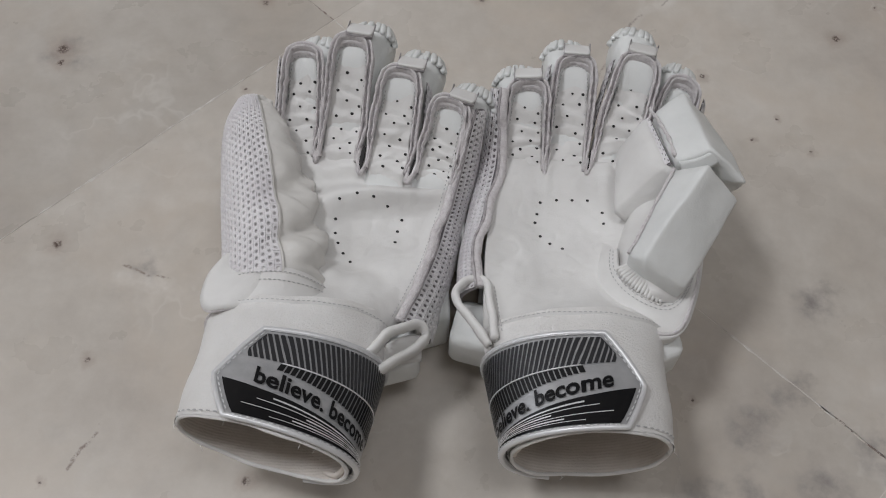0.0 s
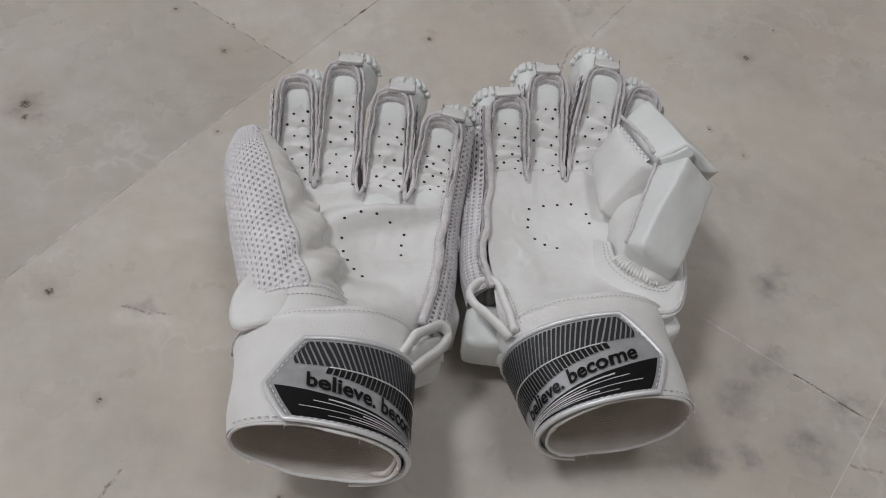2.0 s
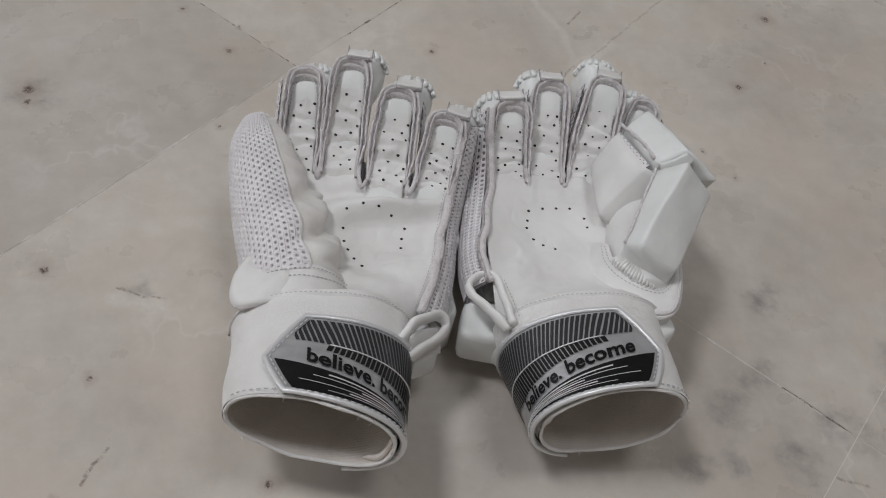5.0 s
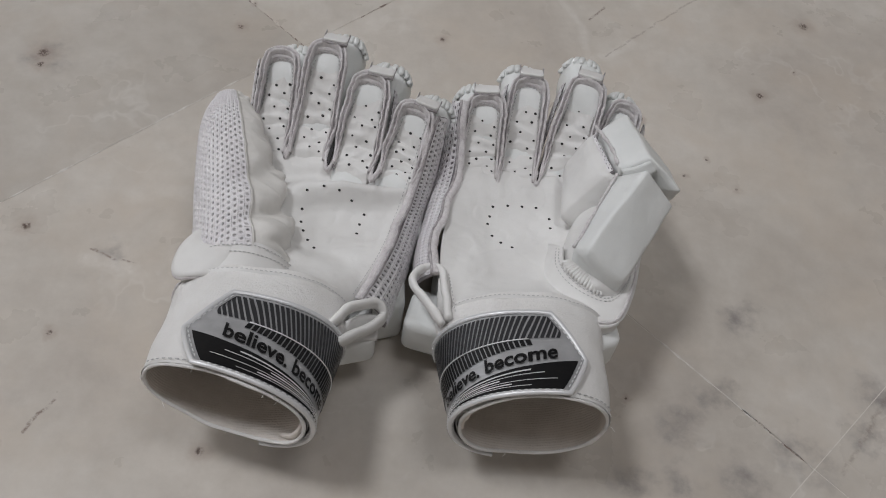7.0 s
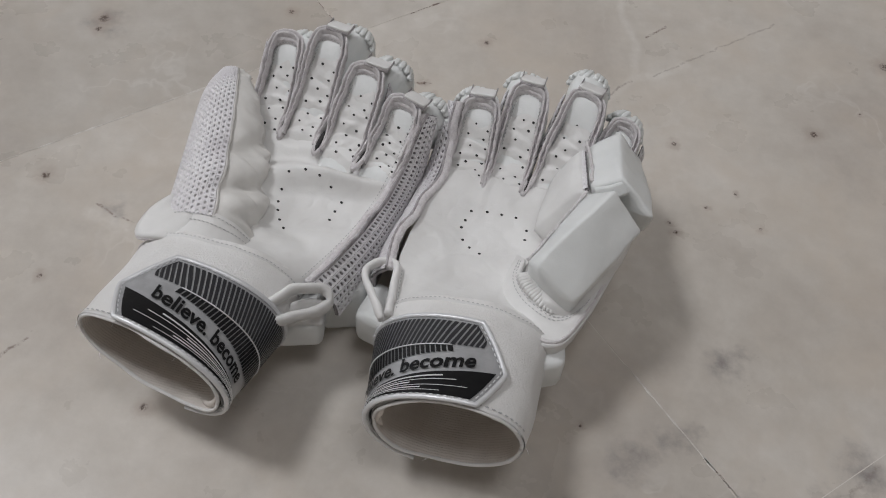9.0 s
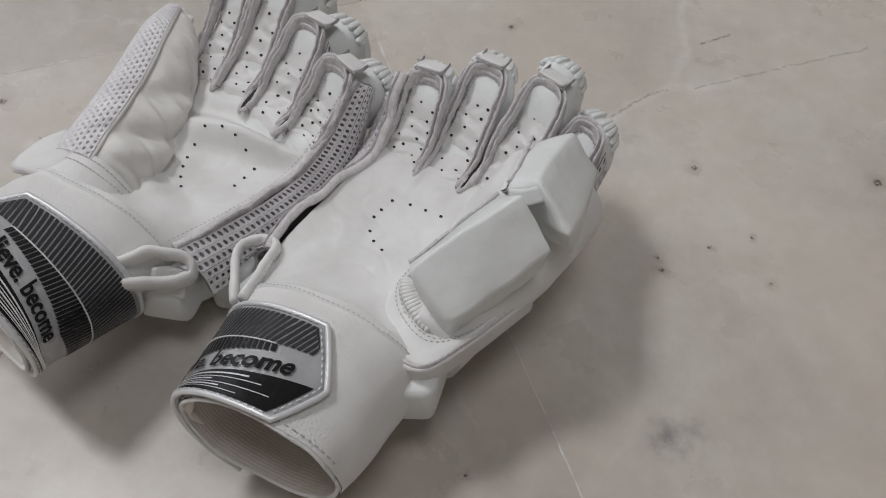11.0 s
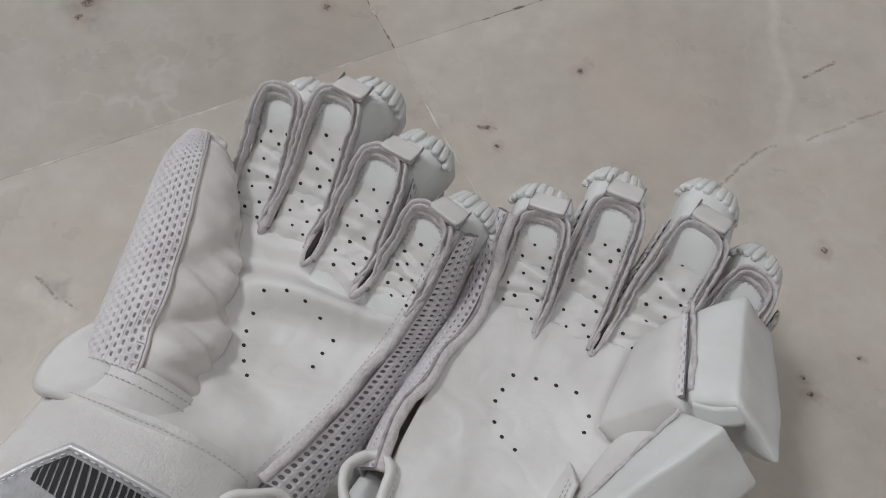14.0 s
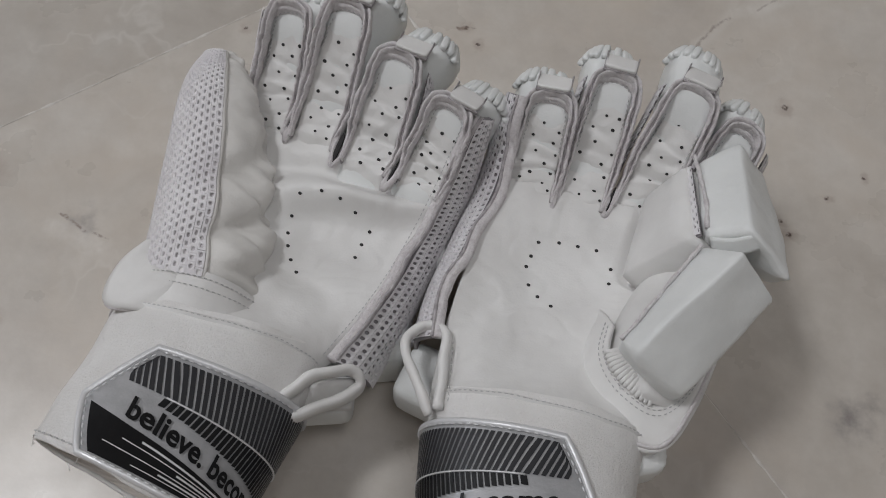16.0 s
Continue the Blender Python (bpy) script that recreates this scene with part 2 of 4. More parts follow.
def marble():
    m = MARBLE
    wide = warped_place(m, 6, 0.12)
    cloud = ramp(m, noisy(m, 7, 6, 0.6, wide), (0.3, (0.53, 0.48, 0.435)), (0.5, (0.62, 0.575, 0.525)), (0.68, (0.70, 0.66, 0.615)))
    fine = ramp(m, noisy(m, 60, 6, 0.65), (0.3, (0.88, 0.87, 0.86)), (0.7, (1.0, 1.0, 1.0)))
    colour = mix(m, 1.0, cloud, fine, 'MULTIPLY')
    warm = ramp(m, noisy(m, 11, 5, 0.6, warped_place(m, 9, 0.08)), (0.46, (0, 0, 0)), (0.68, (0.55, 0.55, 0.55)))
    colour = mix(m, warm, colour, (0.60, 0.525, 0.45))
    colour = mix(m, 1.0, colour, m.node_tree.nodes.new("ShaderNodeObjectInfo").outputs["Color"], 'MULTIPLY')
    # pale veins where two noises cross
    v1 = maths(m, 'ABSOLUTE', maths(m, 'SUBTRACT', noisy(m, 5, 5, 0.6, warped_place(m, 14, 0.06)), 0.5))
    vein = ramp(m, v1, (0.0, (1, 1, 1)), (0.012, (0, 0, 0)))
    some = ramp(m, noisy(m, 9, 3), (0.5, (0, 0, 0)), (0.66, (0.28, 0.28, 0.28)))
    colour = mix(m, mix(m, 1.0, vein, some, 'MULTIPLY'), colour, (0.76, 0.73, 0.69))
    grey = maths(m, 'MULTIPLY', spots(m, CLOUDS, warped_place(m, 60, 0.035), 1.5), ramp(m, noisy(m, 48, 5, 0.62), (0.36, (0, 0, 0)), (0.66, (0.8, 0.8, 0.8))))
    colour = mix(m, grey, colour, (0.24, 0.215, 0.21))
    flat_place = warped_place(m, 45, 0.012)
    pale = maths(m, 'MULTIPLY', strokes(m, PALE_VEINS, flat_place), ramp(m, noisy(m, 90, 5, 0.65), (0.3, (0.2, 0.2, 0.2)), (0.6, (1, 1, 1))))
    colour = mix(m, pale, colour, (0.80, 0.77, 0.73))
    brown = maths(m, 'MULTIPLY', strokes(m, BROWN_VEINS, warped_place(m, 90, 0.006)), ramp(m, noisy(m, 210, 5, 0.7), (0.40, (0, 0, 0)), (0.56, (1, 1, 1))))
    colour = mix(m, brown, colour, (0.20, 0.145, 0.12))
    ring = maths(m, 'MULTIPLY', spots(m, SPECKS, warped_place(m, 130, 0.012), 2.6), 0.35)
    colour = mix(m, ring, colour, (0.30, 0.215, 0.175))
    dots = maths(m, 'MULTIPLY', spots(m, SPECKS, warped_place(m, 260, 0.004), 0.85), ramp(m, noisy(m, 500, 4, 0.7), (0.40, (0, 0, 0)), (0.52, (0.95, 0.95, 0.95))))
    colour = mix(m, dots, colour, (0.085, 0.055, 0.045))
    stray = ramp(m, noisy(m, 85, 5, 0.72, warped_place(m, 40, 0.02)), (0.735, (0, 0, 0)), (0.78, (0.6, 0.6, 0.6)))
    colour = mix(m, stray, colour, (0.20, 0.15, 0.13))
    paint(m, colour, ramp(m, noisy(m, 18, 5), (0.3, (0.24, 0.24, 0.24)), (0.7, (0.38, 0.38, 0.38))))
    bump(m, (noisy(m, 26, 4), 0.12, 0.002), (noisy(m, 700, 2), 0.05, 0.0005))


marble()
GROUT = material("pale joint filler", (0.62, 0.57, 0.52), 0.9)
paint(GROUT, ramp(GROUT, noisy(GROUT, 70, 4, 0.7), (0.32, (0.50, 0.45, 0.41)), (0.42, (0.70, 0.66, 0.61))))
VEIN = material("brown healed crack", (0.42, 0.34, 0.29), 0.5)
paint(VEIN, ramp(VEIN, noisy(VEIN, 150, 5, 0.7), (0.46, (0.22, 0.165, 0.14)), (0.54, (0.62, 0.565, 0.51))))
PALEVEIN = material("pale healed crack", (0.64, 0.61, 0.57), 0.4)
paint(PALEVEIN, ramp(PALEVEIN, noisy(PALEVEIN, 120, 5, 0.7), (0.4, (0.56, 0.52, 0.48)), (0.66, (0.70, 0.67, 0.63))))
# greyed down so the unseen walls and ceiling bounce less light
PLASTER = material("painted plaster", (0.70, 0.67, 0.63), 0.8)
paint(PLASTER, ramp(PLASTER, noisy(PLASTER, 3, 5), (0.3, (0.36, 0.34, 0.32)), (0.7, (0.42, 0.40, 0.375))))
FRAME = material("window frame paint", (0.7, 0.7, 0.68), 0.4)
GLASS = material("window glass", (1, 1, 1), 0.02)
GLASS.node_tree.nodes["Principled BSDF"].inputs["Transmission Weight"].default_value = 1.0
LAMPWHITE = material("lamp diffuser", (0.9, 0.9, 0.88), 0.5)


# ---- building blocks ----
def mesh_of(name, verts, faces, mat, smooth=True):
    me = bpy.data.meshes.new(name)
    me.from_pydata([tuple(map(float, v)) for v in verts], [], [tuple(map(int, f)) for f in faces])
    bm = bmesh.new()
    bm.from_mesh(me)
    bmesh.ops.recalc_face_normals(bm, faces=bm.faces)
    bm.to_mesh(me)
    bm.free()
    me.materials.append(mat)
    me.polygons.foreach_set("use_smooth", [smooth] * len(me.polygons))
    me.update()
    return me


def part(name, geo, mat, parent, label="", smooth=True, sharp=None):
    ob = new(name, mesh_of(name, geo[0], geo[1], mat, smooth))
    ob.parent = parent
    if name in ("perforation_pattern", "hatch_print", "short_hatch_print") or name.endswith("stitching"):
        tagged(ob, kind="stuff")
    if label:
        tagged(ob, label)
    if sharp:
        ob.data.set_sharp_from_angle(angle=radians(sharp))
    return ob


def join(*geos):
    vs, fs, k = [], [], 0
    for v, f in geos:
        vs.extend(v)
        fs.extend(tuple(i + k for i in q) for q in f)
        k += len(v)
    return vs, fs


def vec(*p):
    return np.array(p, float)


def unit(v):
    return v / (np.linalg.norm(v) + 1e-12)


def spline(points, n):
    """A Catmull-Rom curve through the points, n samples."""
    p = np.array(points, float)
    p = np.vstack([2 * p[0] - p[1], p, 2 * p[-1] - p[-2]])
    out = []
    for t in np.linspace(0, len(p) - 3 - 1e-9, n):
        i = int(t)
        f = t - i
        a, b, c, d = p[i:i + 4]
        out.append(0.5 * (2 * b + (c - a) * f + (2 * a - 5 * b + 4 * c - d) * f * f + (3 * b - a - 3 * c + d) * f ** 3))
    return np.array(out)


def sweep(path, wide, tall, n=10, up=(0, 0, 1), taper=0.0, power=2.0, wobble=0.0, seed=0):
    """A closed tube along a path; wide across, tall along up; ends rounded."""
    path = np.array(path, float)
    k = len(path)
    rows = []
    for i in range(k):
        d = unit(path[min(i + 1, k - 1)] - path[max(i - 1, 0)])
        side = unit(np.cross(d, up))
        top = np.cross(side, d)
        e = min(i, k - 1 - i)
        s = 1 - taper * (1 - min(e, 3) / 3) ** 2
        wv = 1 + wobble * noise.noise((path[i][0] * 190 + seed, path[i][1] * 190, path[i][2] * 190))
        th = np.linspace(0, 2 * np.pi, n, endpoint=False)
        c, sn = np.cos(th), np.sin(th)
        c, sn = np.sign(c) * abs(c) ** (2 / power), np.sign(sn) * abs(sn) ** (2 / power)
        rows.append(path[i] + s * wv * (np.outer(c, side) * wide + np.outer(sn, top) * tall))
    return loft(rows)


def loft(rows, caps=True, closed=True):
    k, n = len(rows), len(rows[0])
    verts = [p for r in rows for p in r]
    last = n if closed else n - 1
    faces = [(i * n + j, i * n + (j + 1) % n, (i + 1) * n + (j + 1) % n, (i + 1) * n + j) for i in range(k - 1) for j in range(last)]
    if caps and closed:
        for i, row in ((0, rows[0]), (k - 1, rows[-1])):
            c = len(verts)
            verts.append(np.mean(row, axis=0))
            faces += [(i * n + j, i * n + (j + 1) % n, c) for j in range(n)]
    return verts, faces


def sheet(fn, nu, nv, thick=0.0):
    """A grid over fn(u, v); with a thickness it is closed underneath."""
    us, vs = np.linspace(0, 1, nu), np.linspace(0, 1, nv)
    g = np.array([[fn(u, v) for u in us] for v in vs])
    verts = list(g.reshape(-1, 3))
    quad = lambda i, j, o: (o + i * nu + j, o + i * nu + j + 1, o + (i + 1) * nu + j + 1, o + (i + 1) * nu + j)
    faces = [quad(i, j, 0) for i in range(nv - 1) for j in range(nu - 1)]
    if thick:
        du, dv = np.gradient(g, axis=1), np.gradient(g, axis=0)
        nrm = np.cross(du, dv)
        nrm /= np.linalg.norm(nrm, axis=2, keepdims=True) + 1e-12
        o = len(verts)
        verts += list((g - nrm * thick).reshape(-1, 3))
        faces += [tuple(reversed(quad(i, j, o))) for i in range(nv - 1) for j in range(nu - 1)]
        rim = [j for j in range(nu)] + [i * nu + nu - 1 for i in range(1, nv)] + [(nv - 1) * nu + j for j in range(nu - 2, -1, -1)] + [i * nu for i in range(nv - 2, 0, -1)]
        for a, b in zip(rim, rim[1:] + rim[:1]):
            faces.append((b, a, a + o, b + o))
    return verts, faces


def normal_of(fn, u, v):
    e = 0.004
    a = fn(min(u + e, 1), v) - fn(max(u - e, 0), v)
    b = fn(u, min(v + e, 1)) - fn(u, max(v - e, 0))
    return unit(np.cross(a, b))


def net(fn, nu, nv, lift, hole=(0.60, 0.66), flip=1):
    """Mesh cloth over fn: staggered cells, each with an oval hole whose wall goes down."""
    verts, faces = [], []
    for j in range(nv):
        shift = 0.5 if j % 2 else 0.0
        for i in range(-1, nu):
            u0, u1 = (i + shift) / nu, (i + shift + 1) / nu
            if u1 <= 0.001 or u0 >= 0.999:
                continue
            cu, cv = (u0 + u1) / 2, (j + 0.5) / nv
            whole = u0 >= 0 and u1 <= 1
            o = len(verts)
            outer = [(u0, j / nv), (cu, j / nv), (u1, j / nv), (u1, cv), (u1, (j + 1) / nv), (cu, (j + 1) / nv), (u0, (j + 1) / nv), (u0, cv)]
            clip = lambda q: (min(max(q[0], 0), 1), min(max(q[1], 0), 1))
            n = normal_of(fn, *clip((cu, cv))) * flip
            verts += [fn(*clip(q)) + n * lift for q in outer]
            if not whole:
                faces.append(tuple(range(o, o + 8)))
                continue
            inner = [(cu + hole[0] * (q[0] - cu) * (0.72 if k % 2 == 0 else 1), cv + hole[1] * (q[1] - cv) * (0.72 if k % 2 == 0 else 1)) for k, q in enumerate(outer)]
            verts += [fn(*clip(q)) + n * (lift + 0.0002) for q in inner]
            verts += [fn(*clip(q)) + n * (lift - 0.0009) for q in inner]
            for k in range(8):
                k2 = (k + 1) % 8
                faces.append((o + k, o + k2, o + 8 + k2, o + 8 + k))
                faces.append((o + 8 + k, o + 8 + k2, o + 16 + k2, o + 16 + k))
    return verts, faces


def box(c, x, y, z, bevel=0.22, n=3):
    """A rounded block: half axes x, y, z as vectors."""
    bm = bmesh.new()
    bmesh.ops.create_cube(bm, size=2.0)
    bmesh.ops.bevel(bm, geom=list(bm.edges), offset=bevel, segments=n, affect='EDGES', profile=0.6)
    bm.verts.index_update()
    verts = [c + v.co.x * x + v.co.y * y + v.co.z * z for v in bm.verts]
    faces = [tuple(v.index for v in f.verts) for f in bm.faces]
    bm.free()
    return verts, faces


def stitches(path, step, length, radius, up=(0, 0, 1), lift=0.0):
    """Short raised threads along a path."""
    path = np.array(path, float)
    seg = np.linalg.norm(np.diff(path, axis=0), axis=1)
    run = np.concatenate([[0], np.cumsum(seg)])
    at = lambda s: np.array([np.interp(s, run, path[:, k]) for k in range(3)])
    geos = []
    s = step / 2
    while s + length < run[-1]:
        a, b = at(s), at(s + length)
        d = unit(b - a)
        side = unit(np.cross(d, up))
        top = np.cross(side, d)
        mid = (a + b) / 2 + top * lift
        geos.append(box(mid, d * length / 2, side * radius, top * radius, 0.5, 1))
        s += step
    return join(*geos)


def pits(points):
    """Perforations: small raised near-black buttons that stand for shaded holes, from (place, normal, radius)."""
    geos = []
    for p, n, r in points:
        a = unit(np.cross(n, (0.3, 1, 0.1)))
        b = np.cross(n, a)
        th = np.linspace(0, 2 * np.pi, 9, endpoint=False)
        ring = lambda q, h: [p + (np.cos(t) * a + np.sin(t) * b * 0.85) * q + n * h for t in th]
        geos.append(loft([ring(r, -0.0006), ring(r, 0.00022), ring(r * 0.7, 0.0003)]))
    return join(*geos)


def ruffle(p, amount, scale, seed=0.0):
    return p + amount * np.array(noise.noise_vector((p[0] * scale + seed, p[1] * scale, p[2] * scale)))


# ---- room: an unseen shell that shapes the light ----
def room():
    t = 0.12
    def wall(name, c, hx, hy, hz):
        ob = new(name, mesh_of(name, *box(vec(*c), vec(hx, 0, 0), vec(0, hy, 0), vec(0, 0, hz), 0.002, 1), PLASTER, False))
        tagged(ob, "unseen plaster wall of the room, greyed to weaken bounce light", "wall", kind="structure")
        return ob
    mx, my = (WEST + EAST) / 2, (SOUTH + NORTH) / 2
    wall("wall_east", (EAST + t, my, HIGH / 2), t, (NORTH - SOUTH) / 2, HIGH / 2)
    wall("wall_north", (mx, NORTH + t, HIGH / 2), (EAST - WEST) / 2 + 2 * t, t, HIGH / 2)
    wall("wall_south", (mx, SOUTH - t, HIGH / 2), (EAST - WEST) / 2 + 2 * t, t, HIGH / 2)
    x = WEST - t
    west = new("wall_west", mesh_of("wall_west", *join(
        box(vec(x, (SOUTH + WIN_Y0) / 2, HIGH / 2), vec(t, 0, 0), vec(0, (WIN_Y0 - SOUTH) / 2, 0), vec(0, 0, HIGH / 2), 0.002, 1),
        box(vec(x, (NORTH + WIN_Y1) / 2, HIGH / 2), vec(t, 0, 0), vec(0, (NORTH - WIN_Y1) / 2, 0), vec(0, 0, HIGH / 2), 0.002, 1),
        box(vec(x, (WIN_Y0 + WIN_Y1) / 2, WIN_Z0 / 2), vec(t, 0, 0), vec(0, (WIN_Y1 - WIN_Y0) / 2, 0), vec(0, 0, WIN_Z0 / 2), 0.002, 1),
        box(vec(x, (WIN_Y0 + WIN_Y1) / 2, (HIGH + WIN_Z1) / 2), vec(t, 0, 0), vec(0, (WIN_Y1 - WIN_Y0) / 2, 0), vec(0, 0, (HIGH - WIN_Z1) / 2), 0.002, 1)), PLASTER, False))
    tagged(west, "unseen plaster wall with a window opening, greyed to weaken bounce light", "wall", kind="structure")
    ceil = new("ceiling", mesh_of("ceiling", *box(vec(mx, my, HIGH + 0.08), vec((EAST - WEST) / 2 + 2 * t, 0, 0), vec(0, (NORTH - SOUTH) / 2 + 2 * t, 0), vec(0, 0, 0.08), 0.002, 1), PLASTER, False))
    tagged(ceil, "unseen flat plaster ceiling, greyed to weaken bounce light", "ceiling", kind="structure")
    win = tagged(new("window_1"), "pale painted window with a clear pane", "window", kind="structure")
    wy, wz, cy, cz = (WIN_Y1 - WIN_Y0) / 2, (WIN_Z1 - WIN_Z0) / 2, (WIN_Y0 + WIN_Y1) / 2, (WIN_Z0 + WIN_Z1) / 2
    bars = [box(vec(x - 0.03, cy + s * (wy - 0.025), cz), vec(0.03, 0, 0), vec(0, 0.025, 0), vec(0, 0, wz), 0.1, 1) for s in (-1, 0, 1)]
    bars += [box(vec(x - 0.03, cy, cz + s * (wz - 0.025)), vec(0.026, 0, 0), vec(0, wy - 0.05, 0), vec(0, 0, 0.025), 0.1, 1) for s in (-1, 1)]
    part("window_frame", join(*bars), FRAME, win, smooth=False)
    pane = part("pane", box(vec(x - 0.03, cy, cz), vec(0.003, 0, 0), vec(0, wy - 0.04, 0), vec(0, 0, wz - 0.04), 0.05, 1), GLASS, win, smooth=False)
    pane.visible_shadow = False
    # housings for the main lamp and the added fill lamp
    for lamp_x, lamp_y, watts, wide in LAMPS:
        lamp = tagged(new("key_or_fill_lamp"), "unseen square white ceiling lamp, placed as key or added fill light", "lamp", "ceiling lamps")
        part("housing", box(vec(lamp_x, lamp_y, HIGH - 0.04), vec(wide / 2 + 0.03, 0, 0), vec(0, wide / 2 + 0.03, 0), vec(0, 0, 0.04), 0.08, 2), LAMPWHITE, lamp)


room()

# ---- marble floor: square slabs laid slantwise ----
CORNER = vec(-0.059, 0.489, 0)
ALONG, ACROSS = vec(math.cos(radians(45)), math.sin(radians(45)), 0), vec(math.cos(radians(-43.6)), math.sin(radians(-43.6)), 0)
SLAB, GAP = 0.451, 0.0003


def floor():
    mx, my = (WEST + EAST) / 2, (SOUTH + NORTH) / 2
    base = new("floor", mesh_of("floor", *box(vec(mx, my, -0.04025), vec((EAST - WEST) / 2, 0, 0), vec(0, (NORTH - SOUTH) / 2, 0), vec(0, 0, 0.04), 0.002, 1), GROUT, False))
    tagged(base, "polished beige marble floor with hairline joints and specks", "floor", kind="structure")
    ha, hb = ALONG * (SLAB / 2 - GAP), ACROSS * (SLAB / 2 - GAP)
    slab = mesh_of("slab", *box(vec(0, 0, 0), ha, hb, vec(0, 0, 0.008), 0.0016, 1), MARBLE, False)
    for i in range(-8, 8):
        for j in range(-8, 8):
            c = CORNER + ALONG * SLAB * (i + 0.5) + ACROSS * SLAB * (j + 0.5)
            if WEST - 0.35 < c[0] < EAST + 0.35 and SOUTH - 0.35 < c[1] < NORTH + 0.35:
                me = slab
                if abs(c[0] - mx) + 0.33 > (EAST - WEST) / 2 or abs(c[1] - my) + 0.33 > (NORTH - SOUTH) / 2:
                    bm = bmesh.new()
                    bm.from_mesh(slab)
                    for co, no in (((EAST, 0, 0), (1, 0, 0)), ((WEST, 0, 0), (-1, 0, 0)), ((0, NORTH, 0), (0, 1, 0)), ((0, SOUTH, 0), (0, -1, 0))):
                        bmesh.ops.bisect_plane(bm, geom=bm.verts[:] + bm.edges[:] + bm.faces[:], plane_co=Vector(co) - Vector((c[0], c[1], 0)), plane_no=no, clear_outer=True)
                    if not bm.faces:
                        bm.free()
                        continue
                    me = bpy.data.meshes.new("slab")
                    bm.to_mesh(me)
                    bm.free()
                    me.materials.append(MARBLE)
                ob = new("slab", me)
                ob.parent = base
                ob.location = (c[0], c[1], -0.008)
                # each slab was cut from its own block, a little greyer or warmer
                tone = 0.83 if (i, j) == (-1, -1) else 0.94 + 0.06 * random.Random(i * 31 + j).random()
                ob.color = (tone, tone * 0.995, tone * 0.985, 1)
    def crack(points, width, mat, name, seed, stray=0.0035):
        path = spline(points, 60)
        rows = []
        for i, p in enumerate(path):
            p = p + stray * np.array(noise.noise_vector((p[0] * 60 + seed, p[1] * 60, 0))) * (1, 1, 0)
            d = unit(path[min(i + 1, 59)] - path[max(i - 1, 0)])
            s = np.cross(d, (0, 0, 1))
            w = width * max(0.12, 0.55 + 1.2 * noise.noise((p[0] * 130 + seed, p[1] * 130, 3)))
            rows.append([p - s * w, p - s * w * 0.5 + vec(0, 0, 0.00025), p + s * w * 0.5 + vec(0, 0, 0.00025), p + s * w])
        part(name, loft(rows, False, False), mat, base)
    z = 0.00005
    a, b = CORNER + vec(0, 0, z), CORNER + ALONG * 0.055 + vec(0, 0, z)
    crack([b, b + ALONG * 0.09, b + ALONG * 0.19], 0.0007, VEIN, "joint_chip", 8, 0.0006)
    crack([a, a + ACROSS * 0.05, a + ACROSS * 0.12], 0.0010, PALEVEIN, "joint_filler", 9, 0.0002)
    crack([a - ACROSS * 0.10, a - ACROSS * 0.05, a], 0.0007, VEIN, "joint_chip", 12, 0.0002)
    crack([a - ALONG * 0.28, a - ALONG * 0.14, a - ALONG * 0.02], 0.0009, PALEVEIN, "joint_filler", 13, 0.0002)
    crack([a + ACROSS * 0.33, a + ACROSS * 0.40, a + ACROSS * 0.45], 0.0009, PALEVEIN, "joint_filler", 10, 0.0003)
    crack([a + ACROSS * 0.40, a + ACROSS * 0.425, a + ACROSS * 0.45], 0.0009, VEIN, "joint_chip", 11, 0.0008)


floor()


# ---- batting gloves ----
class Cuff:
    """The wristband: an oval tube from the opening (s = 0) to the wrist (s = 1)."""
    def __init__(self, c0, w0, h0, r0, skew, c1, w1, h1, r1):
        self.a, self.b, self.skew = (vec(*c0), w0, h0, radians(r0)), (vec(*c1), w1, h1, radians(r1)), skew

    def at(self, th, s, out=0.0):
        f = s * s * (3 - 2 * s) * 0.5 + s * 0.5
        c, w, h, r = (x + (y - x) * f for x, y in zip(self.a, self.b))
        w, h = w + out, h + out
        cs, sn = math.cos(th), math.sin(th)
        cs, sn = math.copysign(abs(cs) ** 0.92, cs), math.copysign(abs(sn) ** 0.92, sn)
        p = c + w * cs * vec(math.cos(r), 0, math.sin(r)) + h * sn * vec(-math.sin(r), 0, math.cos(r))
        p[1] += self.skew * cs * (1 - s)
        return p


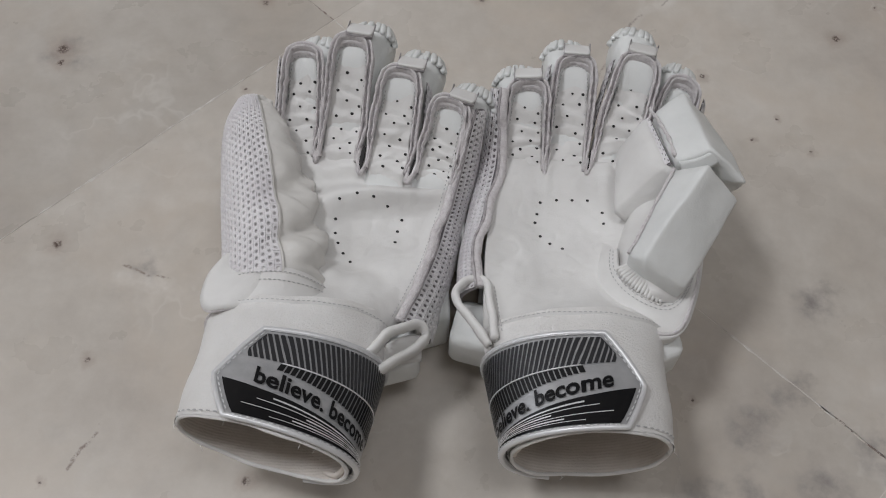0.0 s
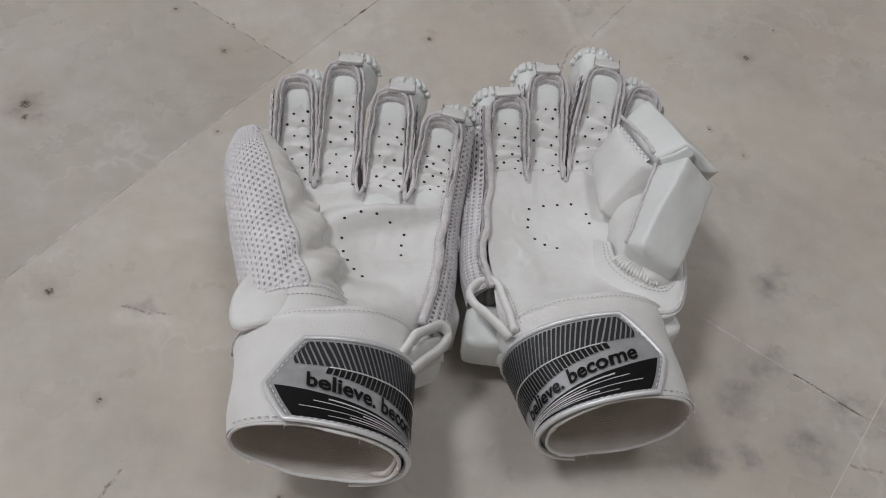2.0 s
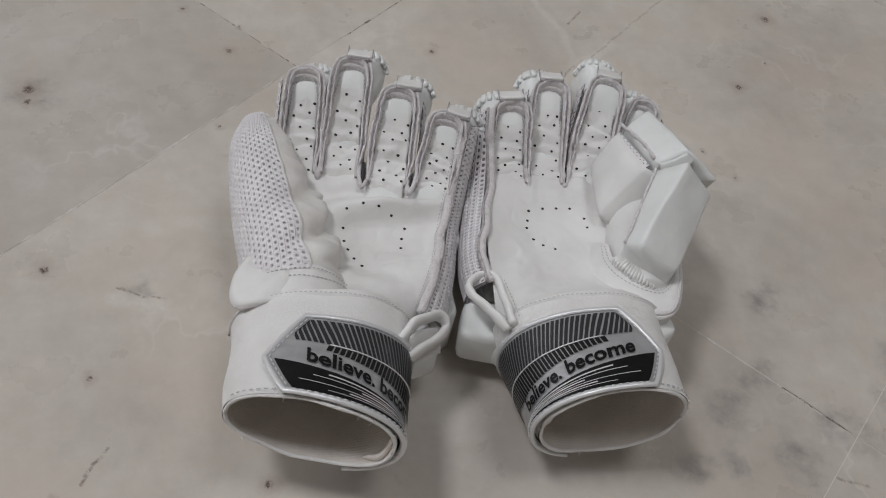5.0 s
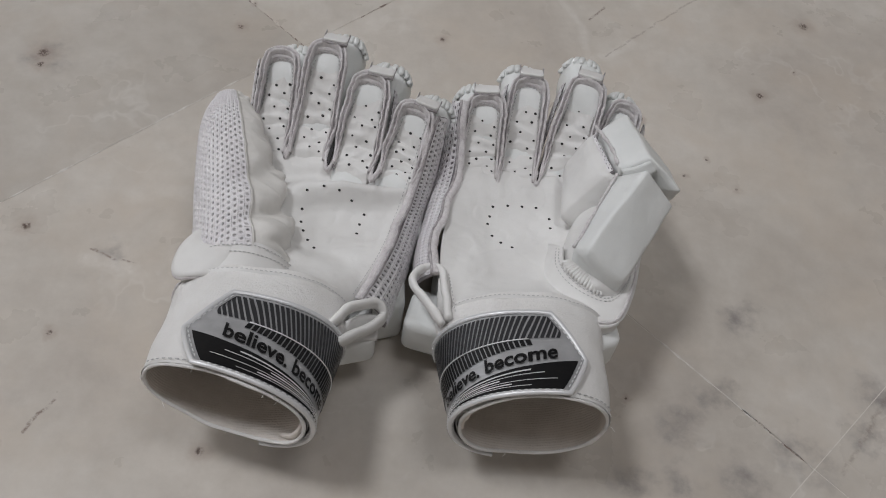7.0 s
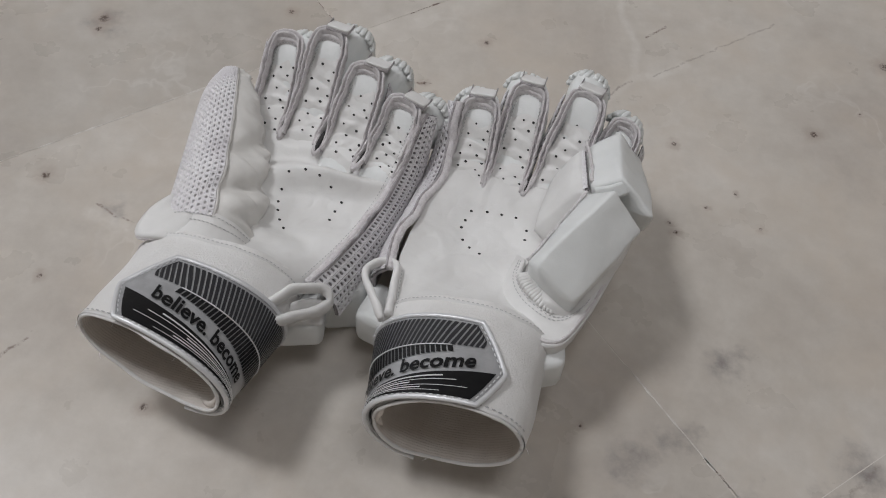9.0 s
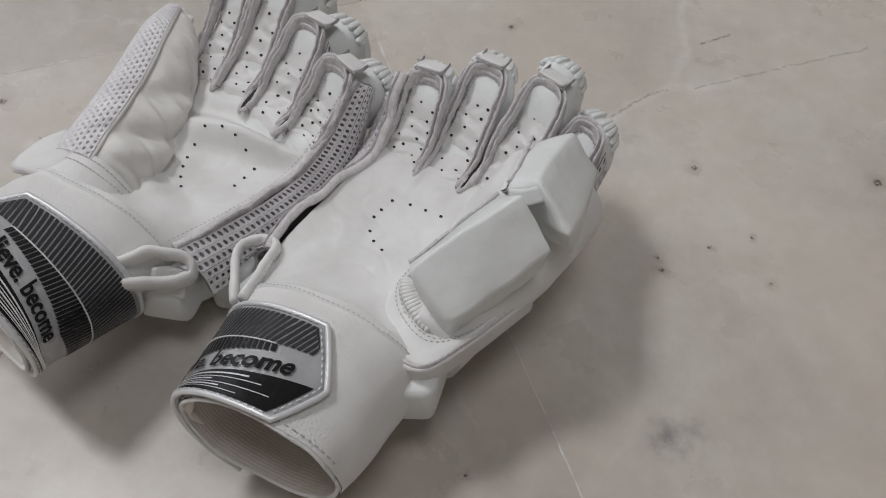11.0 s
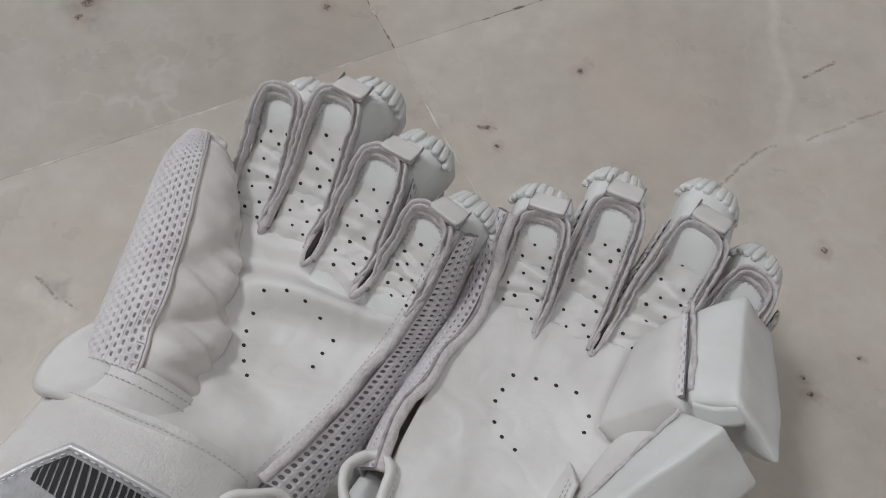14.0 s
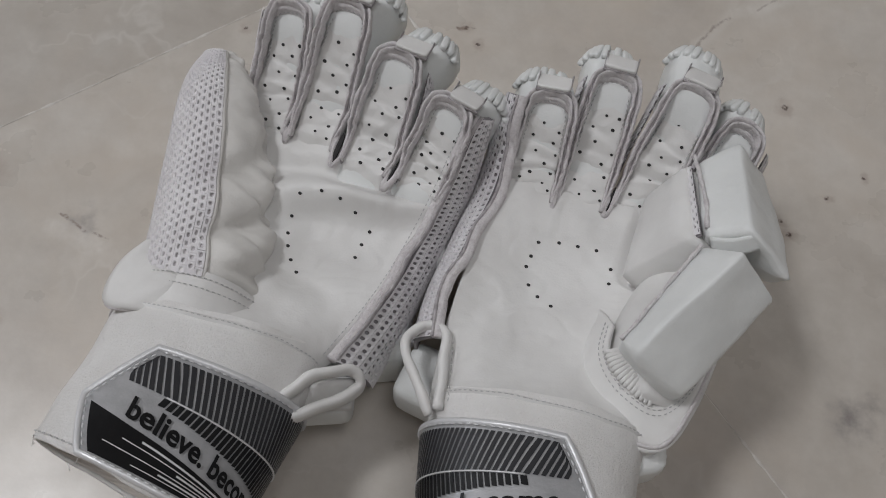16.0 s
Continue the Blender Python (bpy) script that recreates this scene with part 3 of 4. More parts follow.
def cuff_parts(glove, cuff, seed):
    n = 72
    ths = np.linspace(0, 2 * np.pi, n, endpoint=False)
    def ring(s, out, rough):
        return [ruffle(cuff.at(t, s, out), rough, 45, seed) for t in ths]
    rows = [ring(s, 0, 0.0016) for s in np.linspace(0.03, 1, 22)]
    band = part("wristband", loft(rows, caps=False), TOWEL, glove, "white towelling wristband, slightly fuzzy")
    inner = [ring(s, -0.0020, 0.0016) for s in np.linspace(0.02, 0.96, 18)] + [[np.mean(ring(0.96, -0.02, 0), axis=0)] * n]
    part("lining", loft(inner, caps=False), LINING, band, "ribbed off-white elastic lining")
    rim = [ruffle(cuff.at(t, 0.02, -0.0014), 0.0016, 45, seed) for t in np.linspace(0, 2 * np.pi, 97)]
    part("rim_binding", sweep(rim, 0.0010, 0.0010, 8, wobble=0.25, seed=seed), TOWEL, band)
    part("rim_stitching", stitches([cuff.at(t, 0.075, 0.0009) for t in np.linspace(0.2, 2.9, 60)], 0.0036, 0.002, 0.0003), THREAD, band)
    th_in = radians(160 if seed == 12 else -20)
    fold = [cuff.at(th_in + a, 0.05 + 0.10 * abs(a), -0.0036) for a in np.linspace(-0.35, 0.55, 14)]
    part("lining_fold", sweep(fold, 0.0015, 0.0022, 10, taper=0.7, wobble=0.4, seed=seed), LINING, band)
    # frayed threads at the rim
    rng = random.Random(seed)
    hairs = []
    for _ in range(12):
        t = rng.uniform(0, 6.28)
        p = cuff.at(t, 0.015, 0)
        q = p + vec(rng.uniform(-1, 1), rng.uniform(-1.2, 0), rng.uniform(-1, 1)) * 0.0026
        hairs.append(sweep([p, (p + q) / 2 + vec(0, 0, 0.0007), q], 0.00014, 0.00014, 4))
    tagged(part("loose_thread", join(*hairs), TOWEL, band), kind="stuff")
    return band


def strap_parts(glove, cuff, mirror, th_tip, turns, s0, s1, lean, words, start):
    """The closing strap: u runs from its pointed tip round the wrist, v from the opening edge (0) to the palm edge (1)."""
    length = turns

    def on(u, v, h=0.0):
        th = th_tip + (length * u if mirror else -length * u)
        s = s0 + (s1 - s0) * v - lean * u
        return cuff.at(th, s, 0.0028 + h)

    def left(v):
        return 0.13 * (v - 0.5) / 0.5 if v > 0.5 else 0.075 * (0.5 - v) / 0.5

    def on_tip(u, v, h=0.0):
        return on(left(v) + (1 - left(v)) * u, v, h)

    strap = part("strap", sheet(lambda u, v: on_tip(u, v), 60, 22, -0.002 if mirror else 0.002), SILVER, glove, "silver, grey and black printed closing strap")
    edge = [on_tip(1, 0), *[on_tip(u, 0) for u in np.linspace(0.95, 0, 40)], *[on_tip(0, v) for v in np.linspace(0.08, 1, 16)], *[on_tip(u, 1) for u in np.linspace(0.05, 1, 40)]]
    part("strap_edging", sweep(edge, 0.0014, 0.0011, 8, up=(0, -0.15, 1)), EDGING, strap, "pale silver raised edging")

    def lower(u):
        return 0.49 - 0.37 * min(1, u / 0.62) ** 1.1
    def upper(u):
        return lower(u) + 0.215

    def patch(f0, f1, u0, u1, h, nu=40, nv=6):
        def fn(a, b):
            u = u0 + (u1 - u0) * a
            v = f0(u) + (f1(u) - f0(u)) * b
            if u0 < 0.05:
                edge_u = left(min(max(v, 0), 1)) + 0.035
                u = edge_u + (u1 - edge_u) * a
                v = f0(u) + (f1(u) - f0(u)) * b
            return on(u, v, h)
        return sheet(fn, nu, nv)
    flat = lambda c: (lambda u: c)
    part("black_panel", patch(flat(0.06), lambda u: max(lower(u), 0.065), 0.02, 1, 0.0005), BLACK, strap, "glossy black printed panel")
    for k, (w, u0, u1) in enumerate(((0.86, 0.20, 1), (0.70, 0.16, 1), (0.60, 0.3, 1), (0.45, 0.12, 0.9), (0.34, 0.26, 1), (0.2, 0.2, 0.8))):
        f = lambda u, w=w: 0.06 + (max(lower(u), 0.065) - 0.06) * w
        thick = 0.019 if k % 2 == 0 else 0.010
        part("silver_line", patch(lambda u: f(u) - thick * (1 - 0.6 * u), f, u0, u1, 0.0008, 40, 2), EDGING, strap)

    def hatch(v0, v1, slant, count, u0, h, duty):
        geos = []
        for k in range(count):
            c = u0 + (1 - u0) * k / count
            w = (1 - u0) / count * duty
            def fn(a, b):
                bottom = v0(c)
                v = bottom + (v1(c) - bottom) * b
                return on(min(max(c + w * a + slant * (v - 0.7), left(v) + 0.028 + 0.0004 * a), 1.0), v, h)
            if v1(c) - v0(c) > 0.02:
                geos.append(sheet(fn, 2, 7))
        return join(*geos)
    top_low = lambda u: max(upper(u) + 0.012, 0.725 - 0.22 * u)
    part("hatch_print", hatch(top_low, flat(0.945), -0.12, 52, 0.105, 0.0005, 0.68), HATCH, strap, "slanting dark grey printed stripes")
    part("short_hatch_print", hatch(lambda u: upper(u) + 0.01, lambda u: top_low(u) - 0.01, 0.1, 46, 0.20, 0.0005, 0.76), DARKHATCH, strap)
    seam = [on(max(u, 0.2), top_low(u) - 0.004, 0.0006) for u in np.linspace(0.2, 1, 40)]
    part("stripe_seam", sweep(seam, 0.0004, 0.0004, 6), EDGING, strap)
    part("strap_stitching", join(
        stitches([on_tip(u, 0.03, 0.0012) for u in np.linspace(0.02, 1, 60)], 0.0034, 0.0021, 0.0003),
        stitches([on_tip(u, 0.972, 0.0012) for u in np.linspace(0.02, 1, 60)], 0.0034, 0.0021, 0.0003),
        stitches([on(left(v) + 0.022, v, 0.0012) for v in np.linspace(0.05, 0.95, 30)], 0.0034, 0.0021, 0.0003)), EDGING, strap)
    # lettering laid along the silver band
    curve = bpy.data.curves.new("lettering", 'FONT')
    curve.body, curve.size, curve.extrude, curve.resolution_u = words, 1.0, 0.0, 3
    curve.offset = 0.028
    tmp = bpy.data.objects.new("lettering", curve)
    scene.collection.objects.link(tmp)
    bpy.context.view_layer.update()
    me = bpy.data.meshes.new_from_object(tmp.evaluated_get(bpy.context.evaluated_depsgraph_get()))
    bpy.data.objects.remove(tmp)
    bm = bmesh.new()
    bm.from_mesh(me)
    bmesh.ops.subdivide_edges(bm, edges=[e for e in bm.edges if e.calc_length() > 0.12], cuts=2)
    bmesh.ops.triangulate(bm, faces=bm.faces)
    xs = [v.co.x for v in bm.verts]
    x0, x1 = min(xs), max(xs)
    for v in bm.verts:
        a = (v.co.x - x0) / (x1 - x0)
        u = start[0] + (start[1] - start[0]) * a
        c = lower(u) + (upper(u) - lower(u)) * (0.20 + 1.0 * v.co.y)
        v.co = on(u, c, 0.0011)
    bm.to_mesh(me)
    bm.free()
    me.name = "lettering"
    me.materials.clear()
    me.materials.append(BLACK)
    ob = new("lettering", me)
    ob.parent = strap
    tagged(ob, "black embossed lettering on a silver band")


class Finger:
    def __init__(self, base, tip, wide, lean=0.0, reach=0.025, rise=0.004, skew=0.0):
        self.reach, self.rise, self.skew = reach, rise, skew
        self.base, self.tip, self.wide = vec(*base), vec(*tip), wide
        self.d = unit((self.tip - self.base) * (1, 1, 0))
        self.side = vec(self.d[1], -self.d[0], lean)

    def strip(self, a, s):
        """a: -1 to 1 across; s: 0 at the base to 1 at the tip."""
        p = self.base + (self.tip - self.base) * s
        p = p + vec(0, 0, 1) * (-0.004 * math.sin(math.pi * s) + 0.0009 * math.sin(9 * s + self.base[0] * 300) - 0.0016 * math.exp(-((s - 0.40 - 0.03 * a) / 0.022) ** 2) + 0.0012 * math.exp(-((s - 0.48) / 0.05) ** 2)
                            - 0.0013 * math.exp(-((s - 0.70 + 0.05 * a) / 0.024) ** 2) + 0.0009 * math.exp(-((s - 0.62) / 0.05) ** 2) - 0.0008 * math.exp(-((s - 0.2 - 0.06 * a) / 0.02) ** 2))
        w = self.wide / 2 * (1.0 - 0.1 * s + 0.06 * math.sin(math.pi * s))
        return p + self.side * a * w + vec(0, 0, 0.0016 * (1 - a * a))


def finger_parts(glove, f, seed, tab, net_sides=(), rows_of_holes=7):
    rng = random.Random(seed)
    up = vec(0, 0, 1)
    d3 = unit(f.tip - f.base)
    # padded back of the finger
    rows = []
    n = 28
    th = np.linspace(0, 2 * np.pi, n, endpoint=False)
    reach = f.reach
    L = np.linalg.norm(f.tip - f.base)
    for s, k in ((-0.35, 1.0), (0, 1.0), (0.2, 1.0), (0.4, 0.99), (0.6, 1.0), (0.8, 1.0), (1.0, 1.0), (1.0 + 0.45 * reach / L, 0.99), (1.0 + 0.75 * reach / L, 0.94), (1.0 + 0.93 * reach / L, 0.82), (1.0 + 1.02 * reach / L, 0.62), (1.0 + 1.05 * reach / L, 0.3)):
        c = f.base + (f.tip - f.base) * min(s, 1.0) + (f.d + f.side * f.skew) * max(0, s - 1) * L + up * (-0.0145 - 0.004 * math.sin(math.pi * min(max(s, 0), 1)))
        out = 1.0 if s <= 1 else 1.0
        rise = f.rise * max(0, min(1, (s - 0.85) / 0.2))
        w, h = (f.wide / 2 + 0.0036) * k, (0.0145 + rise) * k
        cs, sn = np.cos(th), np.sin(th)
        cs, sn = np.sign(cs) * abs(cs) ** 0.75, np.sign(sn) * abs(sn) ** 0.75
        row = c + up * rise * 0.4 + np.outer(cs, f.side) * w + np.outer(sn, up) * h
        rows.append([ruffle(p, 0.0009, 70, seed) for p in row])
    back = part("padded_back", loft(rows), PAD, glove, "smooth white padded leather finger back")
    # gathered pleats round the fingertip
    for k in range(10):
        a = math.pi * (0.12 + 0.76 * k / 9 + 0.02 * rng.uniform(-1, 1))
        w, h = (f.wide / 2 + 0.0036) * 0.90, (0.0145 + f.rise) * 0.90
        o = f.tip + (f.d + f.side * f.skew) * (reach * 0.80) + up * (-0.0145 + f.rise * 0.4)
        p = o + f.side * w * math.copysign(abs(math.cos(a)) ** 0.75, math.cos(a)) + up * h * max(0, math.sin(a)) ** 0.75
        out = unit(f.side * math.cos(a) + up * math.sin(a))
        tangent = unit(np.cross(out, f.d))
        part("pleat", box(p, (f.d - 0.42 * out) * 0.0046 * rng.uniform(0.85, 1.15), tangent * 0.0017, (out + 0.4 * f.d) * 0.0015, 0.75, 3), PAD, back)
    # leather of the palm side with its perforations
    def fn(u, v):
        p = f.strip(2 * u - 1, -0.12 + 1.12 * v) - vec(0, 0, 0.007 * max(0, 1 - v / 0.2) ** 1.5)
        return ruffle(ruffle(p, 0.0016, 90, seed), 0.0006, 240, seed)
    strip = part("finger_leather", sheet(fn, 20, 60, 0.002), LEATHER, glove, "thin white perforated leather")
    marks = []
    for r in range(rows_of_holes):
        s = 0.06 + 0.84 * (r + 0.5) / rows_of_holes
        for a in ((-0.55, 0.42) if r % 2 else (-0.1, 0.72)):
            u, v = (a + rng.uniform(-0.1, 0.1) + 1) / 2, (s + rng.uniform(-0.03, 0.03) + 0.12) / 1.12
            nn = normal_of(fn, u, v)
            marks.append((fn(u, v), nn if nn[2] > 0 else -nn, 0.00085 * rng.uniform(0.8, 1.15)))
    part("perforation_pattern", pits(marks), HOLE_SHADE, strip)
    # raised seam round the strip
    k = 26
    arm = lambda a, s, lift, out: f.strip(a, s) + f.side * np.sign(a) * out + up * lift
    def loop(out, lift):
        pts = []
        close = lambda s: 0.22 + 0.78 * min(1, max(s, 0) / 0.4) ** 1.3
        for i in range(k):
            s = 0.03 + 0.93 * i / (k - 1)
            pts.append(arm(-1, s, lift + 0.0012 + 0.0055 * max(s, 0) ** 1.6, out * close(s)))
        for i in range(1, 12):
            a = -1 + 2 * i / 12
            pts.append(f.strip(a, 1.0) + f.side * a * out + f.d * (0.0035 + out) * (1 - abs(a) ** 3) + up * (lift + 0.007 + 0.002 * (1 - a * a)))
        for i in range(k):
            s = 0.96 - 0.93 * i / (k - 1)
            pts.append(arm(1, s, lift + 0.0012 + 0.0055 * max(s, 0) ** 1.6, out * close(s)))
        pts = np.array(pts)
        return np.array([ruffle(ruffle(p, 0.0007, 55, seed), 0.00025, 320, seed) for p in spline(pts[::2], 170)])
    part("seam_welt", sweep(loop(0.0003, 0.0002), 0.0007, 0.0031, 10, wobble=0.18, seed=seed), WELT, glove, "raised folded leather seam")
    part("seam_edge", sweep(loop(0.0014, -0.0012), 0.0008, 0.0024, 8, wobble=0.18, seed=seed + 5), RAW, glove, "greyish raw seam edge")
    part("seam_outer", sweep(loop(0.0028, 0.0), 0.0010, 0.0031, 10, wobble=0.18, seed=seed + 9), WELT, glove)
    # mesh gusset down the finger's side
    for sd in net_sides:
        gfn = lambda u, v: arm(sd, 0.05 + 1.0 * u, -0.001 + 0.0055 * u ** 1.6 - 0.012 * v, 0.0046 + 0.0022 * math.sin(2.2 * v))
        nn = normal_of(gfn, 0.5, 0.4)
        flip = 1 if nn @ f.side * sd + nn[2] * 0.2 > 0 else -1
        part("gusset_lining", sheet(gfn, 20, 5), BACKING, back)
        part("gusset_mesh", net(gfn, max(8, int(L / 0.0034)), 3, 0.0009, flip=flip), NET, back, "white mesh gusset")
    part("seam_stitching", stitches(loop(-0.0012, -0.0042)[2:-2], 0.0022, 0.0012, 0.0002), THREAD, strip)
    # the wall that closes the pocket at the tip
    def wallfn(u, v):
        a = 2 * u - 1
        lo = f.strip(a, 1.0)
        return lo + f.d * (0.0028 * (1 - abs(a) ** 3)) + up * (-0.001 + 0.0085 * v)
    part("tip_wall", sheet(wallfn, 14, 4, 0.001), WELT, back)
    if tab:
        c = f.strip(tab, 1.0) + f.side * f.skew * 0.006 + f.d * 0.0080 + up * 0.0114
        part("tip_tab", box(c, f.side * f.wide * 0.36, (f.d * 0.0046 - up * 0.0018), up * 0.0008 + f.d * 0.0003, 0.3, 2), LEATHER, back, "small stitched leather tab")
        q = f.side * f.wide * 0.365
        e = f.d * 0.0047
        part("tab_edge", sweep([c + q + e, c + q - e, c - q - e, c - q + e], 0.0004, 0.0011, 6), RAW, back)


def crotch(glove, a, b, depth, seed, wide=0.0012):
    """The V where two fingers part: a folded seam round a dark block standing for shade."""
    up = vec(0, 0, 1)
    p, q = a.strip(1, 0.2) + a.side * 0.0012 + up * 0.0006, b.strip(-1, 0.2) - b.side * 0.0012 + up * 0.0006
    low = (a.strip(1, 0) + b.strip(-1, 0)) / 2 - unit(a.d + b.d) * depth + up * 0.0012
    mid = (p + q) / 2
    path = spline([p, p * 0.45 + low * 0.55 + (p - mid) * 0.3, low, q * 0.45 + low * 0.55 + (q - mid) * 0.3, q], 40)
    path = np.array([ruffle(q_, 0.0008, 120, seed) for q_ in path])
    part("crotch_seam", sweep(path + up * 0.0006, 0.0013, 0.0018, 8, wobble=0.6, seed=seed), WELT, glove)
    # no real gap here: a near-black lens gives the shade between the fingers
    part("slit_shade", box((low * 0.42 + mid * 0.58) + up * 0.0012, (mid - low) * 0.62, unit(q - p) * wide, up * 0.0012, 0.9, 3), HOLE_SHADE, glove, "narrow dark block painted as the shaded gap between fingers")


def seam_run(glove, name, path, seed, out):
    path = np.array([ruffle(p, 0.0022, 58, seed) for p in spline(path, 120)])
    part(name, sweep(path, 0.0025, 0.0023, 10, wobble=0.18, seed=seed), WELT, glove, "raised folded leather seam")
    part(name + "_edge", sweep(path + vec(*out), 0.0009, 0.0022, 8, wobble=0.18, seed=seed + 3), RAW, glove, "greyish raw seam edge")
    return path


def palm_surface(left, right, dish, ridge, crown, cuff, th0, th1):
    lc, rc = spline(left, 60), spline(right, 60)
    def fn(u, v):
        i = v * 59
        k = min(int(i), 58)
        a, b = lc[k] + (lc[k + 1] - lc[k]) * (i - k), rc[k] + (rc[k + 1] - rc[k]) * (i - k)
        p = a + (b - a) * u
        bell = math.sin(math.pi * u)
        z = -dish * bell * math.sin(math.pi * min(1, v * 1.05)) + crown * bell * max(0, 1 - v / 0.35) ** 1.5
        for v0, w, h, slope in ridge:
            z += h * math.exp(-((v - v0 - slope * (u - 0.5) - 0.025 * math.sin(5 * u)) / w) ** 2) * bell ** 0.7
        z += 0.0015 * noise.noise((p[0] * 60, p[1] * 45, 2)) + 0.0006 * noise.noise((p[0] * 150, p[1] * 110, 5)) - 0.0004 * max(0, 1 - abs(noise.noise((p[0] * 50, p[1] * 80, 9))) * 9)
        p = p + vec(0, 0, z)
        if v < 0.36:
            k = 1 - v / 0.36
            k = k * k * (3 - 2 * k)
            q = cuff.at(radians(th0 + (th1 - th0) * u), 0.86 + 0.07 * bell + 0.02 * math.sin(9 * u) + 0.30 * v, 0.0011)
            p = p + (ruffle(q, 0.0006, 70, 4) - p) * k
        return p
    return fn


def palm_parts(glove, fn, centre, rx, ry, arc, seed):
    sheet_ob = part("palm_leather", sheet(fn, 90, 90, 0.002), LEATHER, glove, "soft creased white palm leather")
    grid = [(u, v, fn(u, v)) for u in np.linspace(0.05, 0.95, 60) for v in np.linspace(0.1, 0.95, 60)]
    marks = []
    for a, k in arc:
        x, y = centre[0] + rx * math.cos(radians(a)) * k, centre[1] + ry * math.sin(radians(a)) * k
        u, v, p = min(grid, key=lambda g: (g[2][0] - x) ** 2 + (g[2][1] - y) ** 2)
        n = normal_of(fn, u, v)
        marks.append((p, n if n[2] > 0 else -n, 0.0009))
    part("perforation_pattern", pits(marks), HOLE_SHADE, sheet_ob)
    return sheet_ob


def side_net(glove, top, low, bulge, seed, nu=46, nv=6):
    tc, lc = spline(top, 50), spline(low, 50)
    def fn(u, v):
        i = u * 49
        k = min(int(i), 48)
        a, b = tc[k] + (tc[k + 1] - tc[k]) * (i - k), lc[k] + (lc[k + 1] - lc[k]) * (i - k)
        return a + (b - a) * v + vec(bulge * math.sin(math.pi * v), 0, 0.3 * abs(bulge) * math.sin(math.pi * v))
    nrm = normal_of(fn, 0.5, 0.5)
    flip = 1 if nrm[0] * bulge + 0.002 * nrm[2] > 0 else -1
    back = part("side_lining", sheet(fn, 40, 8, 0.0015 * flip), BACKING, glove, "greyish lining behind the mesh")
    part("side_mesh", net(fn, nu, nv, 0.0012, flip=flip), NET, back, "white open-weave mesh gusset")


def shell(glove, stations, seed):
    """The padded back that the glove rests on: (y, centre x, half width, top z, underside z)."""
    p = spline(stations, 24)
    th = np.linspace(0, 2 * np.pi, 40, endpoint=False)
    cs, sn = np.cos(th), np.sin(th)
    cs, sn = np.sign(cs) * abs(cs) ** 0.6, np.sign(sn) * abs(sn) ** 0.6
    rows = []
    for i, (y, x, w, top, low) in enumerate(p):
        e = min(i, len(p) - 1 - i)
        k = 1 if e > 2 else (0.72, 0.9, 0.97)[e]
        h = (top - low) / 2
        rows.append([vec(x + w * k * c, y, 0.0005 + low + h + h * k * s) for c, s in zip(cs, sn)])
    return part("padded_shell", loft(rows), PAD, glove, "thick white padded back of the glove")


def loop_parts(glove, path, wide, tall, seed):
    pts = np.array([ruffle(p, 0.0008, 90, seed) for p in spline(path, 60)])
    part("pull_loop", sweep(pts, wide, tall, 12, wobble=0.2, seed=seed), LEATHER, glove, "folded white leather pull loop")


